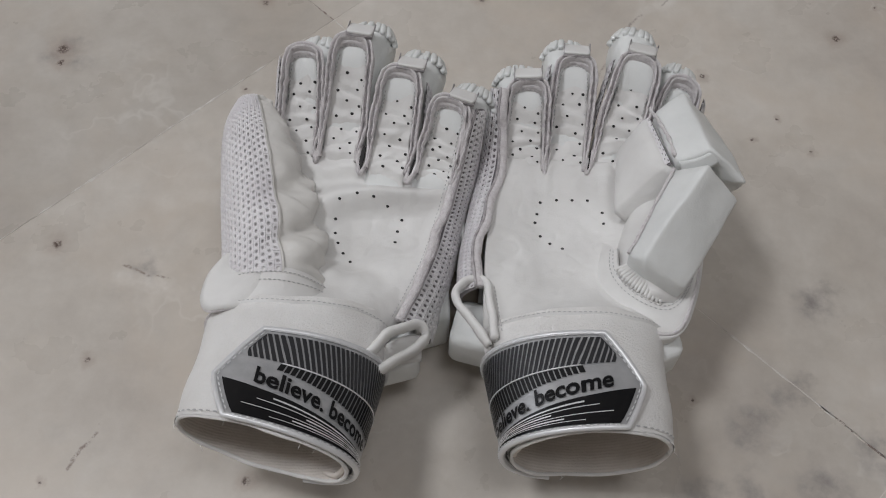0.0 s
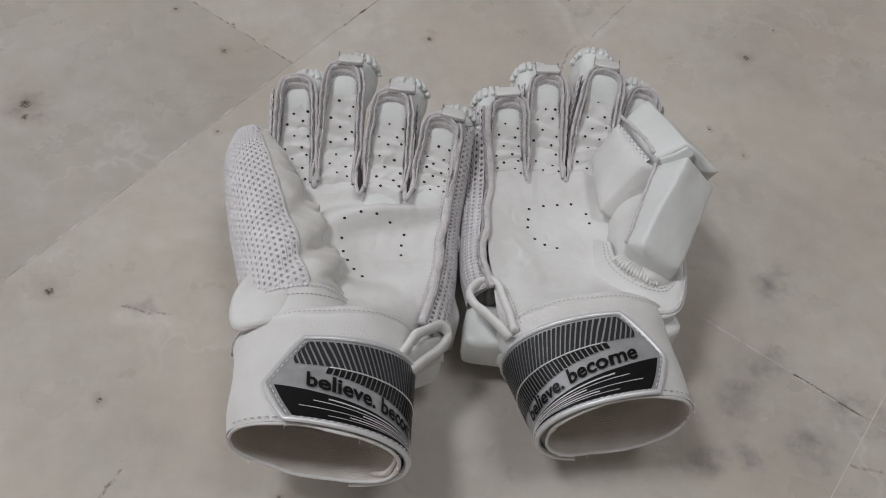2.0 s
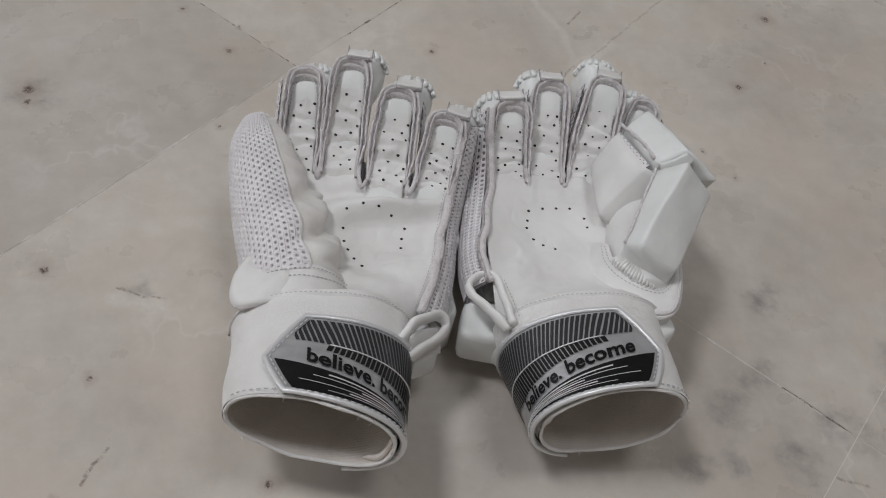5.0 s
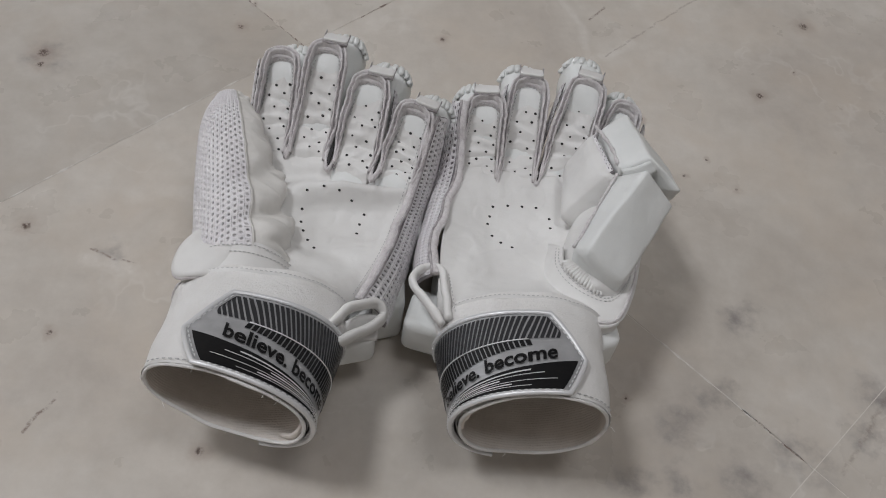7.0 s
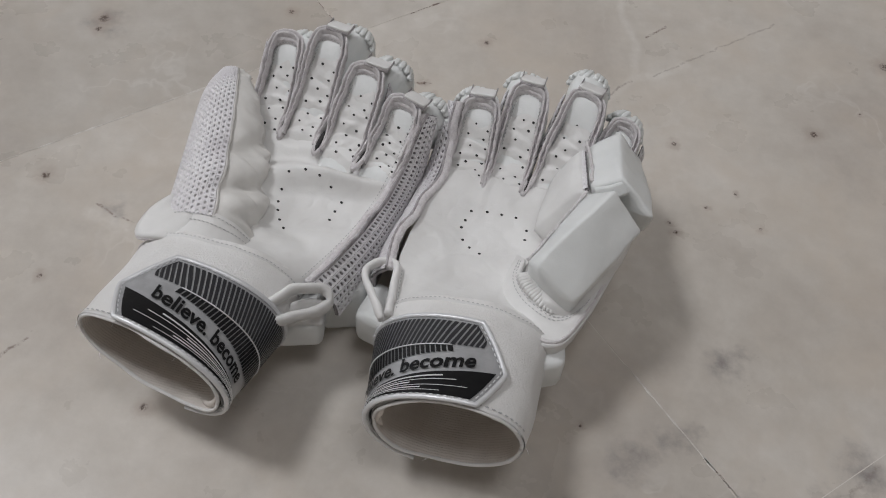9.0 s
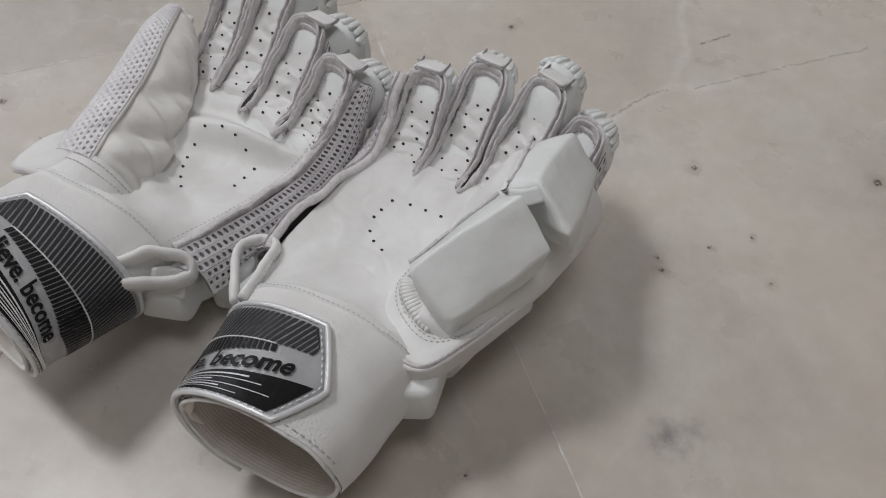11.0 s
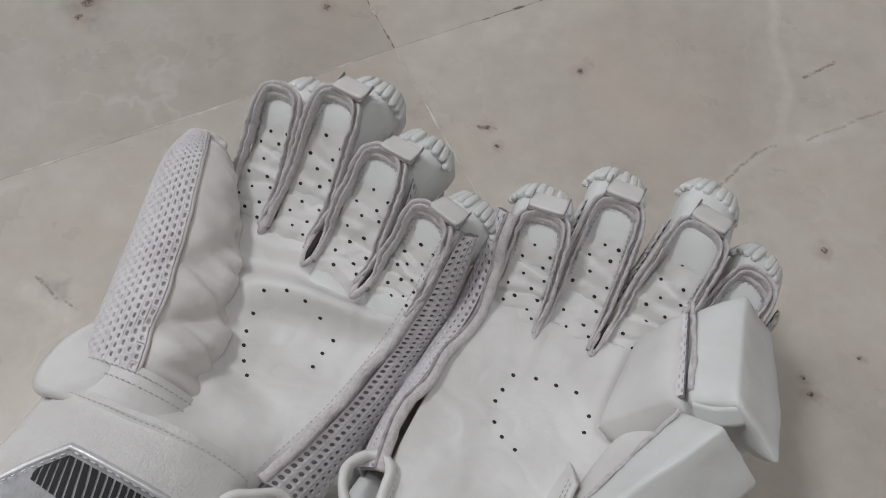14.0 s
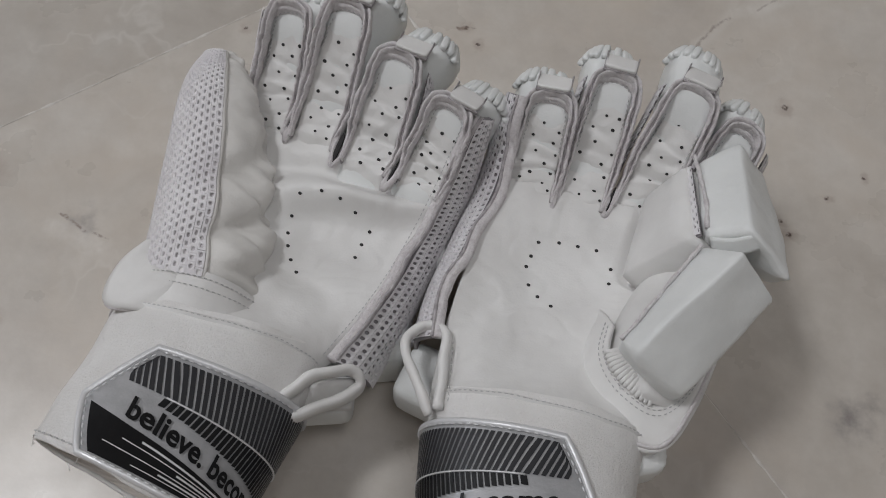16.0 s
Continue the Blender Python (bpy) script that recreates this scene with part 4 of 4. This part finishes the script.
def left_glove():
    g = tagged(new("batting_glove"), "white leather batting glove lying palm up, mesh thumb, silver-black strap", "glove", "pair of batting gloves")
    shell(g, [(0.208, -0.047, 0.042, 0.042, 0.022), (0.235, -0.044, 0.050, 0.048, 0.006), (0.27, -0.034, 0.052, 0.046, 0.0), (0.31, -0.022, 0.046, 0.042, 0.0), (0.345, -0.020, 0.042, 0.045, 0.014)], 1)
    cuff = Cuff((-0.0615, 0.158, 0.0675), 0.0408, 0.0275, -11, -0.009, (-0.052, 0.232, 0.044), 0.047, 0.036, -4)
    cuff_parts(g, cuff, 11)
    strap_parts(g, cuff, False, radians(128), radians(190), 0.045, 0.66, 0.03, "believe. become", (0.14, 0.58))
    left = [(-0.100, 0.222, 0.068), (-0.082, 0.246, 0.066), (-0.056, 0.280, 0.055), (-0.073, 0.334, 0.056)]
    right = [(0.000, 0.226, 0.062), (0.011, 0.262, 0.058), (0.018, 0.294, 0.053), (0.026, 0.325, 0.065)]
    fn = palm_surface(left, right, 0.0045, [(0.80, 0.05, 0.0110, 0.07), (0.885, 0.035, -0.0035, 0.06), (0.33, 0.05, 0.0026, -0.35), (0.43, 0.04, -0.0018, -0.35)], 0.006, cuff, 184, 14)
    arc = [(137, 1.22), (111, 1.07), (83, 0.95), (56, 1.0), (27, 1.12), (11, 0.9), (-16, 0.81), (159, 1.07), (180, 1.0), (204, 0.97), (225, 1.02), (246, 1.09)]
    palm_parts(g, fn, (-0.021, 0.285), 0.018, 0.018, arc, 1)
    fingers = [Finger((-0.0640, 0.331, 0.055), (-0.0595, 0.371, 0.086), 0.0185, 0.1, 0.020), Finger((-0.0405, 0.327, 0.057), (-0.0325, 0.373, 0.094), 0.0195, 0, 0.025),
               Finger((-0.0130, 0.318, 0.060), (-0.0055, 0.357, 0.088), 0.0205, 0, 0.027), Finger((0.0130, 0.313, 0.062), (0.0215, 0.340, 0.083), 0.0190, -0.1, 0.027)]
    for i, f in enumerate(fingers):
        f.skew = 0.34
        finger_parts(g, f, 20 + i, (0, 0.12, 0.25, 0.3)[i], ((-1,), (), (1,), ())[i])
    for i in range(3):
        crotch(g, fingers[i], fingers[i + 1], (0.002, 0.004, 0.005)[i], 60 + i, (0.0008, 0.0017, 0.0006)[i])
    seam = [(-0.002, 0.228, 0.064), (0.011, 0.262, 0.0595), (0.019, 0.294, 0.056), (0.0255, 0.318, 0.066), (0.0330, 0.3415, 0.0900)]
    seam_run(g, "side_seam", seam, 31, (0.0022, 0, 0.0004))
    part("seam_stitching", stitches(spline(seam, 80) + vec(-0.0035, 0, 0.0012), 0.0024, 0.0013, 0.0002), THREAD, g)
    side_net(g, [(x + 0.002, y, z - 0.001) for x, y, z in seam], [(0.014, 0.228, 0.036), (0.0235, 0.268, 0.030), (0.0305, 0.305, 0.030), (0.036, 0.328, 0.042), (0.0385, 0.347, 0.082)], 0.0035, 5)
    # thumb: a tapered pod, mesh outside and creased leather inside
    axis = spline([(-0.064, 0.226, 0.050), (-0.068, 0.262, 0.053), (-0.0750, 0.300, 0.057), (-0.0825, 0.335, 0.068), (-0.0855, 0.352, 0.079)], 40)
    half = spline([(0.0275, 0.024, 0), (0.0255, 0.026, 0), (0.0235, 0.0225, 0), (0.0175, 0.0165, 0), (0.0065, 0.0055, 0)], 40)
    def pod(th, s, out=0.0):
        i = s * 39
        k = min(int(i), 38)
        c, h = axis[k] + (axis[k + 1] - axis[k]) * (i - k), half[k] + (half[k + 1] - half[k]) * (i - k)
        p = c + vec((h[0] + out) * math.cos(th), 0, (h[1] + out) * math.sin(th))
        if math.cos(th) > -0.2 and math.sin(th) > -0.3:
            k2 = max(0, math.cos(th) + 0.2)
            tw = s + 0.13 * (th - 0.75)
            fold = math.exp(-((tw - 0.25) / 0.06) ** 2) + 0.8 * math.exp(-((tw - 0.44) / 0.07) ** 2) - 0.9 * math.exp(-((tw - 0.345) / 0.03) ** 2) - 0.6 * math.exp(-((tw - 0.53) / 0.035) ** 2)
            p = p + k2 * vec(0.0034, 0, 0.0034) * fold - 0.8 * max(0, math.cos(th) - 0.25) * 0.0032 * vec(0.7, 0, 1) * sum(math.exp(-((s + sl * (th - 0.7) - c) / 0.011) ** 2) for c, sl in ((0.20, 0.06), (0.30, -0.05), (0.345, 0.07), (0.43, -0.06), (0.50, 0.05))) + k2 * 0.0016 * vec(1, 0, 1) * noise.noise((s * 26, th * 1.5, 4))
        return p
    ths = np.linspace(0, 2 * np.pi, 72, endpoint=False)
    thumb = part("thumb", loft([[ruffle(pod(t, s), 0.001, 60, 3) for t in ths] for s in np.linspace(0, 1, 110)]), CREAM, g, "creased cream-white leather thumb")
    mfn = lambda u, v: pod(radians(80 + 125 * v), 0.13 + 0.84 * u, 0.0014)
    part("thumb_lining", sheet(mfn, 30, 14), THUMBLINING, thumb)
    n0 = normal_of(mfn, 0.3, 0.2)
    part("thumb_mesh", net(mfn, 33, 19, 0.0012, (0.62, 0.56), 1 if n0[2] > 0 else -1), NET, thumb, "white open-weave mesh over the thumb")
    part("thumb_seam", sweep([pod(radians(79), 0.13 + 0.84 * u, 0.001) for u in np.linspace(0, 1, 50)], 0.001, 0.0012, 8), CREAM, thumb)
    collar = [[pod(t, 0.02 + 0.13 * k / 5, 0.0016 + 0.0026 * (1 - k / 5) ** 1.6 + (0.0008 if 0 < k < 5 else 0)) for t in np.linspace(radians(-25), radians(205), 40)] for k in range(6)]
    part("thumb_collar", loft(collar, False, False), LEATHER, thumb, "double-stitched white leather band")
    part("collar_stitching", join(*[stitches([pod(t, s, 0.0036) for t in np.linspace(radians(-10), radians(200), 70)], 0.0024, 0.0014, 0.00022) for s in (0.10, 0.128)]), THREAD, thumb)
    low = spline([(-0.066, 0.229, 0.0715), (-0.084, 0.2265, 0.0740), (-0.0955, 0.2265, 0.071), (-0.0995, 0.234, 0.069), (-0.0975, 0.247, 0.069), (-0.090, 0.259, 0.070)], 30)
    high = spline([(-0.060, 0.243, 0.0715), (-0.070, 0.244, 0.0772), (-0.078, 0.246, 0.0745), (-0.083, 0.249, 0.0712), (-0.086, 0.253, 0.0685), (-0.087, 0.259, 0.0660)], 30)
    corner = lambda u, v: low[min(int(u * 29.999), 29)] * (1 - v) + high[min(int(u * 29.999), 29)] * v + vec(0, 0, 0.0015 * math.sin(math.pi * v))
    part("thumb_corner", sheet(corner, 30, 8, 0.002), LEATHER, g, "rounded white leather corner by the thumb")
    part("corner_piping", sweep(low, 0.0009, 0.0012, 8, taper=0.8), WELT, g)
    part("corner_stitching", stitches([corner(u, 0.16) + vec(0, 0, 0.0003) for u in np.linspace(0.05, 0.95, 30)], 0.0025, 0.0014, 0.0002), THREAD, g)
    part("wrist_piping", sweep([fn(u, 0) for u in np.linspace(0.16, 0, 12)] + [fn(0, v) for v in np.linspace(0.02, 0.2, 8)], 0.0008, 0.0010, 8, taper=0.9), WELT, g)
    part("wrist_stitching", stitches([fn(u, 0.03) + vec(0, 0, 0.0002) for u in np.linspace(0.95, 0.03, 60)], 0.0025, 0.0014, 0.0002), THREAD, g)
    loop_parts(g, [(-0.017, 0.206, 0.066), (-0.006, 0.218, 0.068), (0.006, 0.2255, 0.0645), (0.0115, 0.2235, 0.058), (0.007, 0.216, 0.0565), (-0.004, 0.2075, 0.059), (-0.014, 0.199, 0.060)], 0.0024, 0.0044, 8)
    part("loop_fold", sheet(lambda u, v: vec(-0.012 + 0.022 * u, 0.206 + 0.010 * v + 0.008 * u, 0.054 - 0.010 * (1 - v) + 0.004 * math.sin(3 * u)), 14, 8, 0.003), LEATHER, g)
    part("side_pad", box(vec(-0.006, 0.224, 0.036), vec(0.013, 0.004, 0), vec(-0.003, 0.015, 0), vec(0, 0, 0.012), 0.4, 3), PAD, g, "chunky white side pad")
    part("side_pad", box(vec(0.011, 0.262, 0.020), vec(0.012, 0.004, 0), vec(-0.002, 0.022, 0), vec(0, 0, 0.0195), 0.3, 3), PAD, g)
    part("side_pad", box(vec(0.019, 0.312, 0.022), vec(0.012, 0.003, 0), vec(-0.002, 0.025, 0), vec(0, 0, 0.0205), 0.3, 3), PAD, g)
    part("side_pad", box(vec(-0.083, 0.255, 0.022), vec(0.010, 0.003, 0), vec(-0.002, 0.022, 0), vec(0, 0, 0.0215), 0.3, 3), PAD, g)
    return g


def hexapad(a, b, c, d, thick, puff):
    """A four-cornered stuffed pad: top face a b c d, thickness below it, slightly puffed."""
    a, b, c, d = (vec(*q) for q in (a, b, c, d))
    n = unit(np.cross(b - a, d - a))
    n = n if n[2] > 0 else -n
    K = 14
    def top(u, v, h):
        p = a * (1 - u) * (1 - v) + d * u * (1 - v) + b * (1 - u) * v + c * u * v
        e = (1 - (2 * u - 1) ** 6) * (1 - (2 * v - 1) ** 6)
        return p + n * (h + puff * e)
    us = np.linspace(0, 1, K)
    rim = [(u, 0) for u in us[:-1]] + [(1, v) for v in us[:-1]] + [(u, 1) for u in us[::-1][:-1]] + [(0, v) for v in us[::-1][:-1]]
    mid = lambda q, k: (0.5 + (q[0] - 0.5) * k, 0.5 + (q[1] - 0.5) * k)
    rows = []
    for k, h in ((0.55, -thick), (0.9, -thick), (1.0, -thick * 0.86), (1.03, -thick * 0.5), (1.015, -thick * 0.12), (0.985, -0.0003), (0.93, 0), (0.75, 0), (0.45, 0), (0.15, 0)):
        rows.append([top(*mid(q, k), h) - (n * puff if h < -0.001 else 0) for q in rim])
    return loft(rows)


def stuffed(low, high, puff):
    """A stuffed pad between two five-cornered ends, its edges softly rounded."""
    low, high = np.array(low, float), np.array(high, float)
    def ring(t, k):
        c = low + (high - low) * t
        n = len(c)
        mid = c.mean(axis=0)
        out = []
        for i in range(n):
            a, b, d = c[i - 1], c[i], c[(i + 1) % n]
            for f in (0.5, 0.75, 0.94):
                out.append(a + (b - a) * f)
            out.append(0.022 * a + 0.956 * b + 0.022 * d)
            out += [b + (d - b) * f for f in (0.06, 0.25)]
        out = np.array(out)
        return [ruffle(mid + (p - mid) * k, 0.0011, 75, 2) for p in out]
    rows = [ring(-0.03, 0.3), ring(-0.025, 0.72), ring(-0.005, 0.92)]
    rows += [ring(t, 1 + puff * math.sin(math.pi * t)) for t in np.linspace(0.02, 0.98, 14)]
    rows += [ring(1.0, 0.96), ring(1.01, 0.75), ring(1.01, 0.3)]
    return loft(rows)


def right_glove():
    g = tagged(new("batting_glove"), "white leather batting glove lying palm up, two-piece padded thumb, silver-black strap", "glove", "pair of batting gloves")
    shell(g, [(0.208, 0.083, 0.037, 0.042, 0.022), (0.235, 0.085, 0.044, 0.046, 0.006), (0.27, 0.090, 0.047, 0.044, 0.0), (0.31, 0.098, 0.047, 0.042, 0.0), (0.345, 0.101, 0.046, 0.045, 0.014)], 2)
    cuff = Cuff((0.0905, 0.162, 0.060), 0.0387, 0.0325, 11, 0.001, (0.0875, 0.228, 0.046), 0.0465, 0.037, 5)
    cuff_parts(g, cuff, 12)
    strap_parts(g, cuff, True, radians(52.5), radians(188), 0.032, 0.72, 0.02, "believe. become", (0.59, 0.115))
    left = [(0.040, 0.224, 0.064), (0.041, 0.258, 0.061), (0.044, 0.290, 0.060), (0.052, 0.333, 0.060)]
    right = [(0.136, 0.216, 0.072), (0.133, 0.250, 0.070), (0.120, 0.290, 0.058), (0.142, 0.335, 0.052)]
    fn = palm_surface(left, right, 0.006, [(0.45, 0.07, 0.0014, 0.35), (0.86, 0.05, 0.0016, -0.05)], 0.006, cuff, 168, -4)
    arc = [(134, 1.21), (109, 1.06), (82, 1.01), (59, 1.1), (27, 1.12), (4, 1.0), (155, 1.04), (176, 1.0), (208, 0.95), (233, 1.02), (256, 1.03)]
    palm_parts(g, fn, (0.0875, 0.292), 0.0185, 0.016, arc, 2)
    fingers = [Finger((0.0630, 0.326, 0.055), (0.0640, 0.358, 0.079), 0.0205, 0.1, 0.023), Finger((0.0870, 0.327, 0.053), (0.0905, 0.373, 0.083), 0.0195, 0, 0.024),
               Finger((0.1125, 0.329, 0.052), (0.1240, 0.369, 0.090), 0.0205, 0, 0.029, 0.007), Finger((0.1365, 0.329, 0.052), (0.1490, 0.361, 0.080), 0.0170, -0.15, 0.021)]
    for i, f in enumerate(fingers):
        f.skew = -0.28
        finger_parts(g, f, 40 + i, (0.12, 0.15, 0.12, 0)[i], ((), (-1,), (-1,), (1,))[i])
    for i in range(3):
        crotch(g, fingers[i], fingers[i + 1], 0.003, 70 + i, (0.0016, 0.0012, 0.0008)[i])
    seam = [(0.0390, 0.248, 0.064), (0.0390, 0.272, 0.064), (0.044, 0.297, 0.062), (0.0505, 0.328, 0.062), (0.0515, 0.359, 0.0875)]
    seam_run(g, "side_seam", seam, 33, (-0.0022, 0, 0.0004))
    side_net(g, [(x - 0.002, y, z - 0.001) for x, y, z in seam], [(0.029, 0.248, 0.042), (0.0300, 0.275, 0.034), (0.0345, 0.305, 0.034), (0.0395, 0.335, 0.044), (0.0472, 0.364, 0.080)], -0.0035, 6, 42, 6)
    # thumb: body, two stuffed pads with a strip of mesh between
    body = spline([(0.122, 0.240, 0.052), (0.132, 0.268, 0.060), (0.142, 0.300, 0.060), (0.148, 0.332, 0.062), (0.152, 0.350, 0.062)], 26)
    rows = []
    for i, c in enumerate(body):
        k = 1.0 if i < 20 else math.sqrt(max(0.05, 1 - ((i - 19) / 6.5) ** 2))
        rows.append([ruffle(c + vec(0.022 * k * math.cos(t), -0.002 * math.cos(t), 0.022 * k * math.sin(t)), 0.001, 60, 7) for t in np.linspace(0, 2 * np.pi, 36, endpoint=False)])
    thumb = part("thumb", loft(rows), LEATHER, g, "white leather thumb beneath two pads")
    part("lower_thumb_pad", stuffed([(0.1110, 0.2560, 0.0870), (0.1160, 0.2480, 0.0975), (0.1380, 0.2395, 0.0820), (0.1365, 0.2420, 0.066), (0.112, 0.254, 0.066)],
                                    [(0.1340, 0.2955, 0.1045), (0.1460, 0.2890, 0.1190), (0.1650, 0.2820, 0.1000), (0.1620, 0.2845, 0.082), (0.136, 0.296, 0.082)], 0.045), PAD, thumb, "stuffed rectangular white leather pad", sharp=50)
    part("upper_thumb_pad", stuffed([(0.1355, 0.2995, 0.1055), (0.1490, 0.2995, 0.1170), (0.1705, 0.2890, 0.1035), (0.168, 0.300, 0.076), (0.140, 0.308, 0.074)],
                                    [(0.1305, 0.3420, 0.0920), (0.1460, 0.3520, 0.0970), (0.1610, 0.3480, 0.0820), (0.160, 0.348, 0.062), (0.136, 0.348, 0.062)], 0.085), PAD, thumb, "stuffed angular white leather tip pad")
    for name, path in (("pad_seam", [(0.1105, 0.2555, 0.0885), (0.122, 0.2755, 0.0975), (0.1335, 0.2955, 0.106)]), ("tip_pad_seam", [(0.135, 0.304, 0.105), (0.1325, 0.324, 0.1), (0.1285, 0.344, 0.092)])):
        part(name, sweep([ruffle(p, 0.0007, 150, 5) for p in spline(path, 40)], 0.0009, 0.0012, 8, wobble=0.6), WELT, thumb)
    part("pad_tuck", sheet(lambda u, v: vec(0.1365, 0.3000, 0.1055) + u * vec(0.0150, 0.0005, 0.0105) + v * vec(0.003, -0.004, -0.006) + vec(0, -0.0015 * math.sin(math.pi * u), 0), 14, 6, 0.001), PAD, thumb)
    jf = lambda u, v: vec(0.1340 - 0.005 * u, 0.303 + 0.038 * u, 0.0995 - 0.012 * u) + v * vec(-0.0038, -0.0012, -0.0030)
    part("thumb_joint_lining", sheet(jf, 10, 5, 0.001), BACKING, thumb)
    nj = normal_of(jf, 0.5, 0.5)
    part("thumb_joint_mesh", net(jf, 9, 4, 0.0011, flip=1 if nj[2] > 0 else -1), NET, thumb, "strip of white mesh at the thumb joint")
    part("joint_side", hexapad((0.110, 0.293, 0.066), (0.116, 0.337, 0.062), (0.1265, 0.341, 0.0875), (0.1310, 0.300, 0.1000), 0.016, 0.004), LEATHER, thumb)
    # gathered ring round the thumb's base and its stitched facing
    inner = spline([(0.108, 0.268, 0.072), (0.108, 0.254, 0.075), (0.117, 0.243, 0.074), (0.131, 0.2385, 0.070), (0.144, 0.250, 0.066), (0.153, 0.278, 0.062)], 60)
    outer = spline([(0.102, 0.284, 0.050), (0.097, 0.256, 0.053), (0.105, 0.234, 0.062), (0.132, 0.221, 0.0700), (0.1455, 0.241, 0.070), (0.158, 0.284, 0.060)], 60)
    def facing(u, v):
        i = u * 59
        k = min(int(i), 58)
        a, b = (c[k] + (c[k + 1] - c[k]) * (i - k) for c in (outer, inner))
        return a + (b - a) * v + vec(0, 0, 0.0022 * math.sin(math.pi * v))
    part("base_facing", sheet(facing, 60, 10, 0.002), LEATHER, g, "stitched leather facing round the thumb")
    part("facing_edge", sweep([facing(u, 0) for u in np.linspace(0.5, 1, 40)], 0.0010, 0.0018, 8, wobble=0.3), WELT, g)
    part("base_stitching", join(*[stitches([facing(u, v) + vec(0, 0, 0.0004) for u in np.linspace(0.02, 0.98, 80)], 0.0025, 0.0014, 0.00022) for v in (0.72, 0.86)]), THREAD, g)
    folds = []
    for k, t in enumerate(np.linspace(0.2, 0.56, 15)):
        a, b = facing(t, 1.0), facing(t + 0.01, 1.0)
        along = unit(b - a)
        across = np.cross(vec(0, 0, 1), along)
        folds.append(box(a + across * 0.003, across * 0.0044, along * 0.0010, vec(0, 0, 0.0026), 0.5, 2))
    for f in folds:
        part("gather", f, LEATHER, thumb)
    part("thumb_side", sheet(lambda u, v: facing(0.52 + 0.48 * u, 0) + v * vec(-0.006 + 0.004 * math.sin(3 * v), 0.002, -0.022), 24, 8, 0.002), LEATHER, g)
    part("wrist_piping", sweep([fn(u, 0) for u in np.linspace(0.86, 1, 12)] + [fn(1, v) for v in np.linspace(0.02, 0.2, 8)], 0.0008, 0.0010, 8, taper=0.9), WELT, g)
    part("wrist_stitching", stitches([fn(u, 0.03) + vec(0, 0, 0.0002) for u in np.linspace(0.05, 0.97, 60)], 0.0025, 0.0014, 0.0002), THREAD, g)
    loop_parts(g, [(0.043, 0.214, 0.066), (0.034, 0.228, 0.066), (0.026, 0.243, 0.063), (0.032, 0.252, 0.062), (0.042, 0.250, 0.064), (0.044, 0.234, 0.066), (0.046, 0.217, 0.067)], 0.0022, 0.0036, 9)
    part("loop_stitching", stitches([(0.0455, 0.248, 0.0665), (0.0475, 0.234, 0.0685), (0.0495, 0.219, 0.0695)], 0.0025, 0.0014, 0.00022), THREAD, g)
    part("side_pad", box(vec(0.043, 0.236, 0.030), vec(0.017, -0.004, 0), vec(0.003, 0.013, 0), vec(0, 0, 0.0135), 0.4, 3), PAD, g, "chunky white side pad")
    part("side_pad", box(vec(0.053, 0.270, 0.0205), vec(0.012, -0.002, 0), vec(0.002, 0.022, 0), vec(0, 0, 0.0195), 0.3, 3), PAD, g)
    part("side_pad", box(vec(0.059, 0.318, 0.0225), vec(0.012, -0.002, 0), vec(0.002, 0.022, 0), vec(0, 0, 0.0215), 0.3, 3), PAD, g)
    part("side_pad", box(vec(0.126, 0.227, 0.047), vec(0.013, 0.006, 0), vec(-0.003, 0.016, 0), vec(0, 0, 0.013), 0.35, 3), PAD, g)
    return g


left_glove()
right_glove()
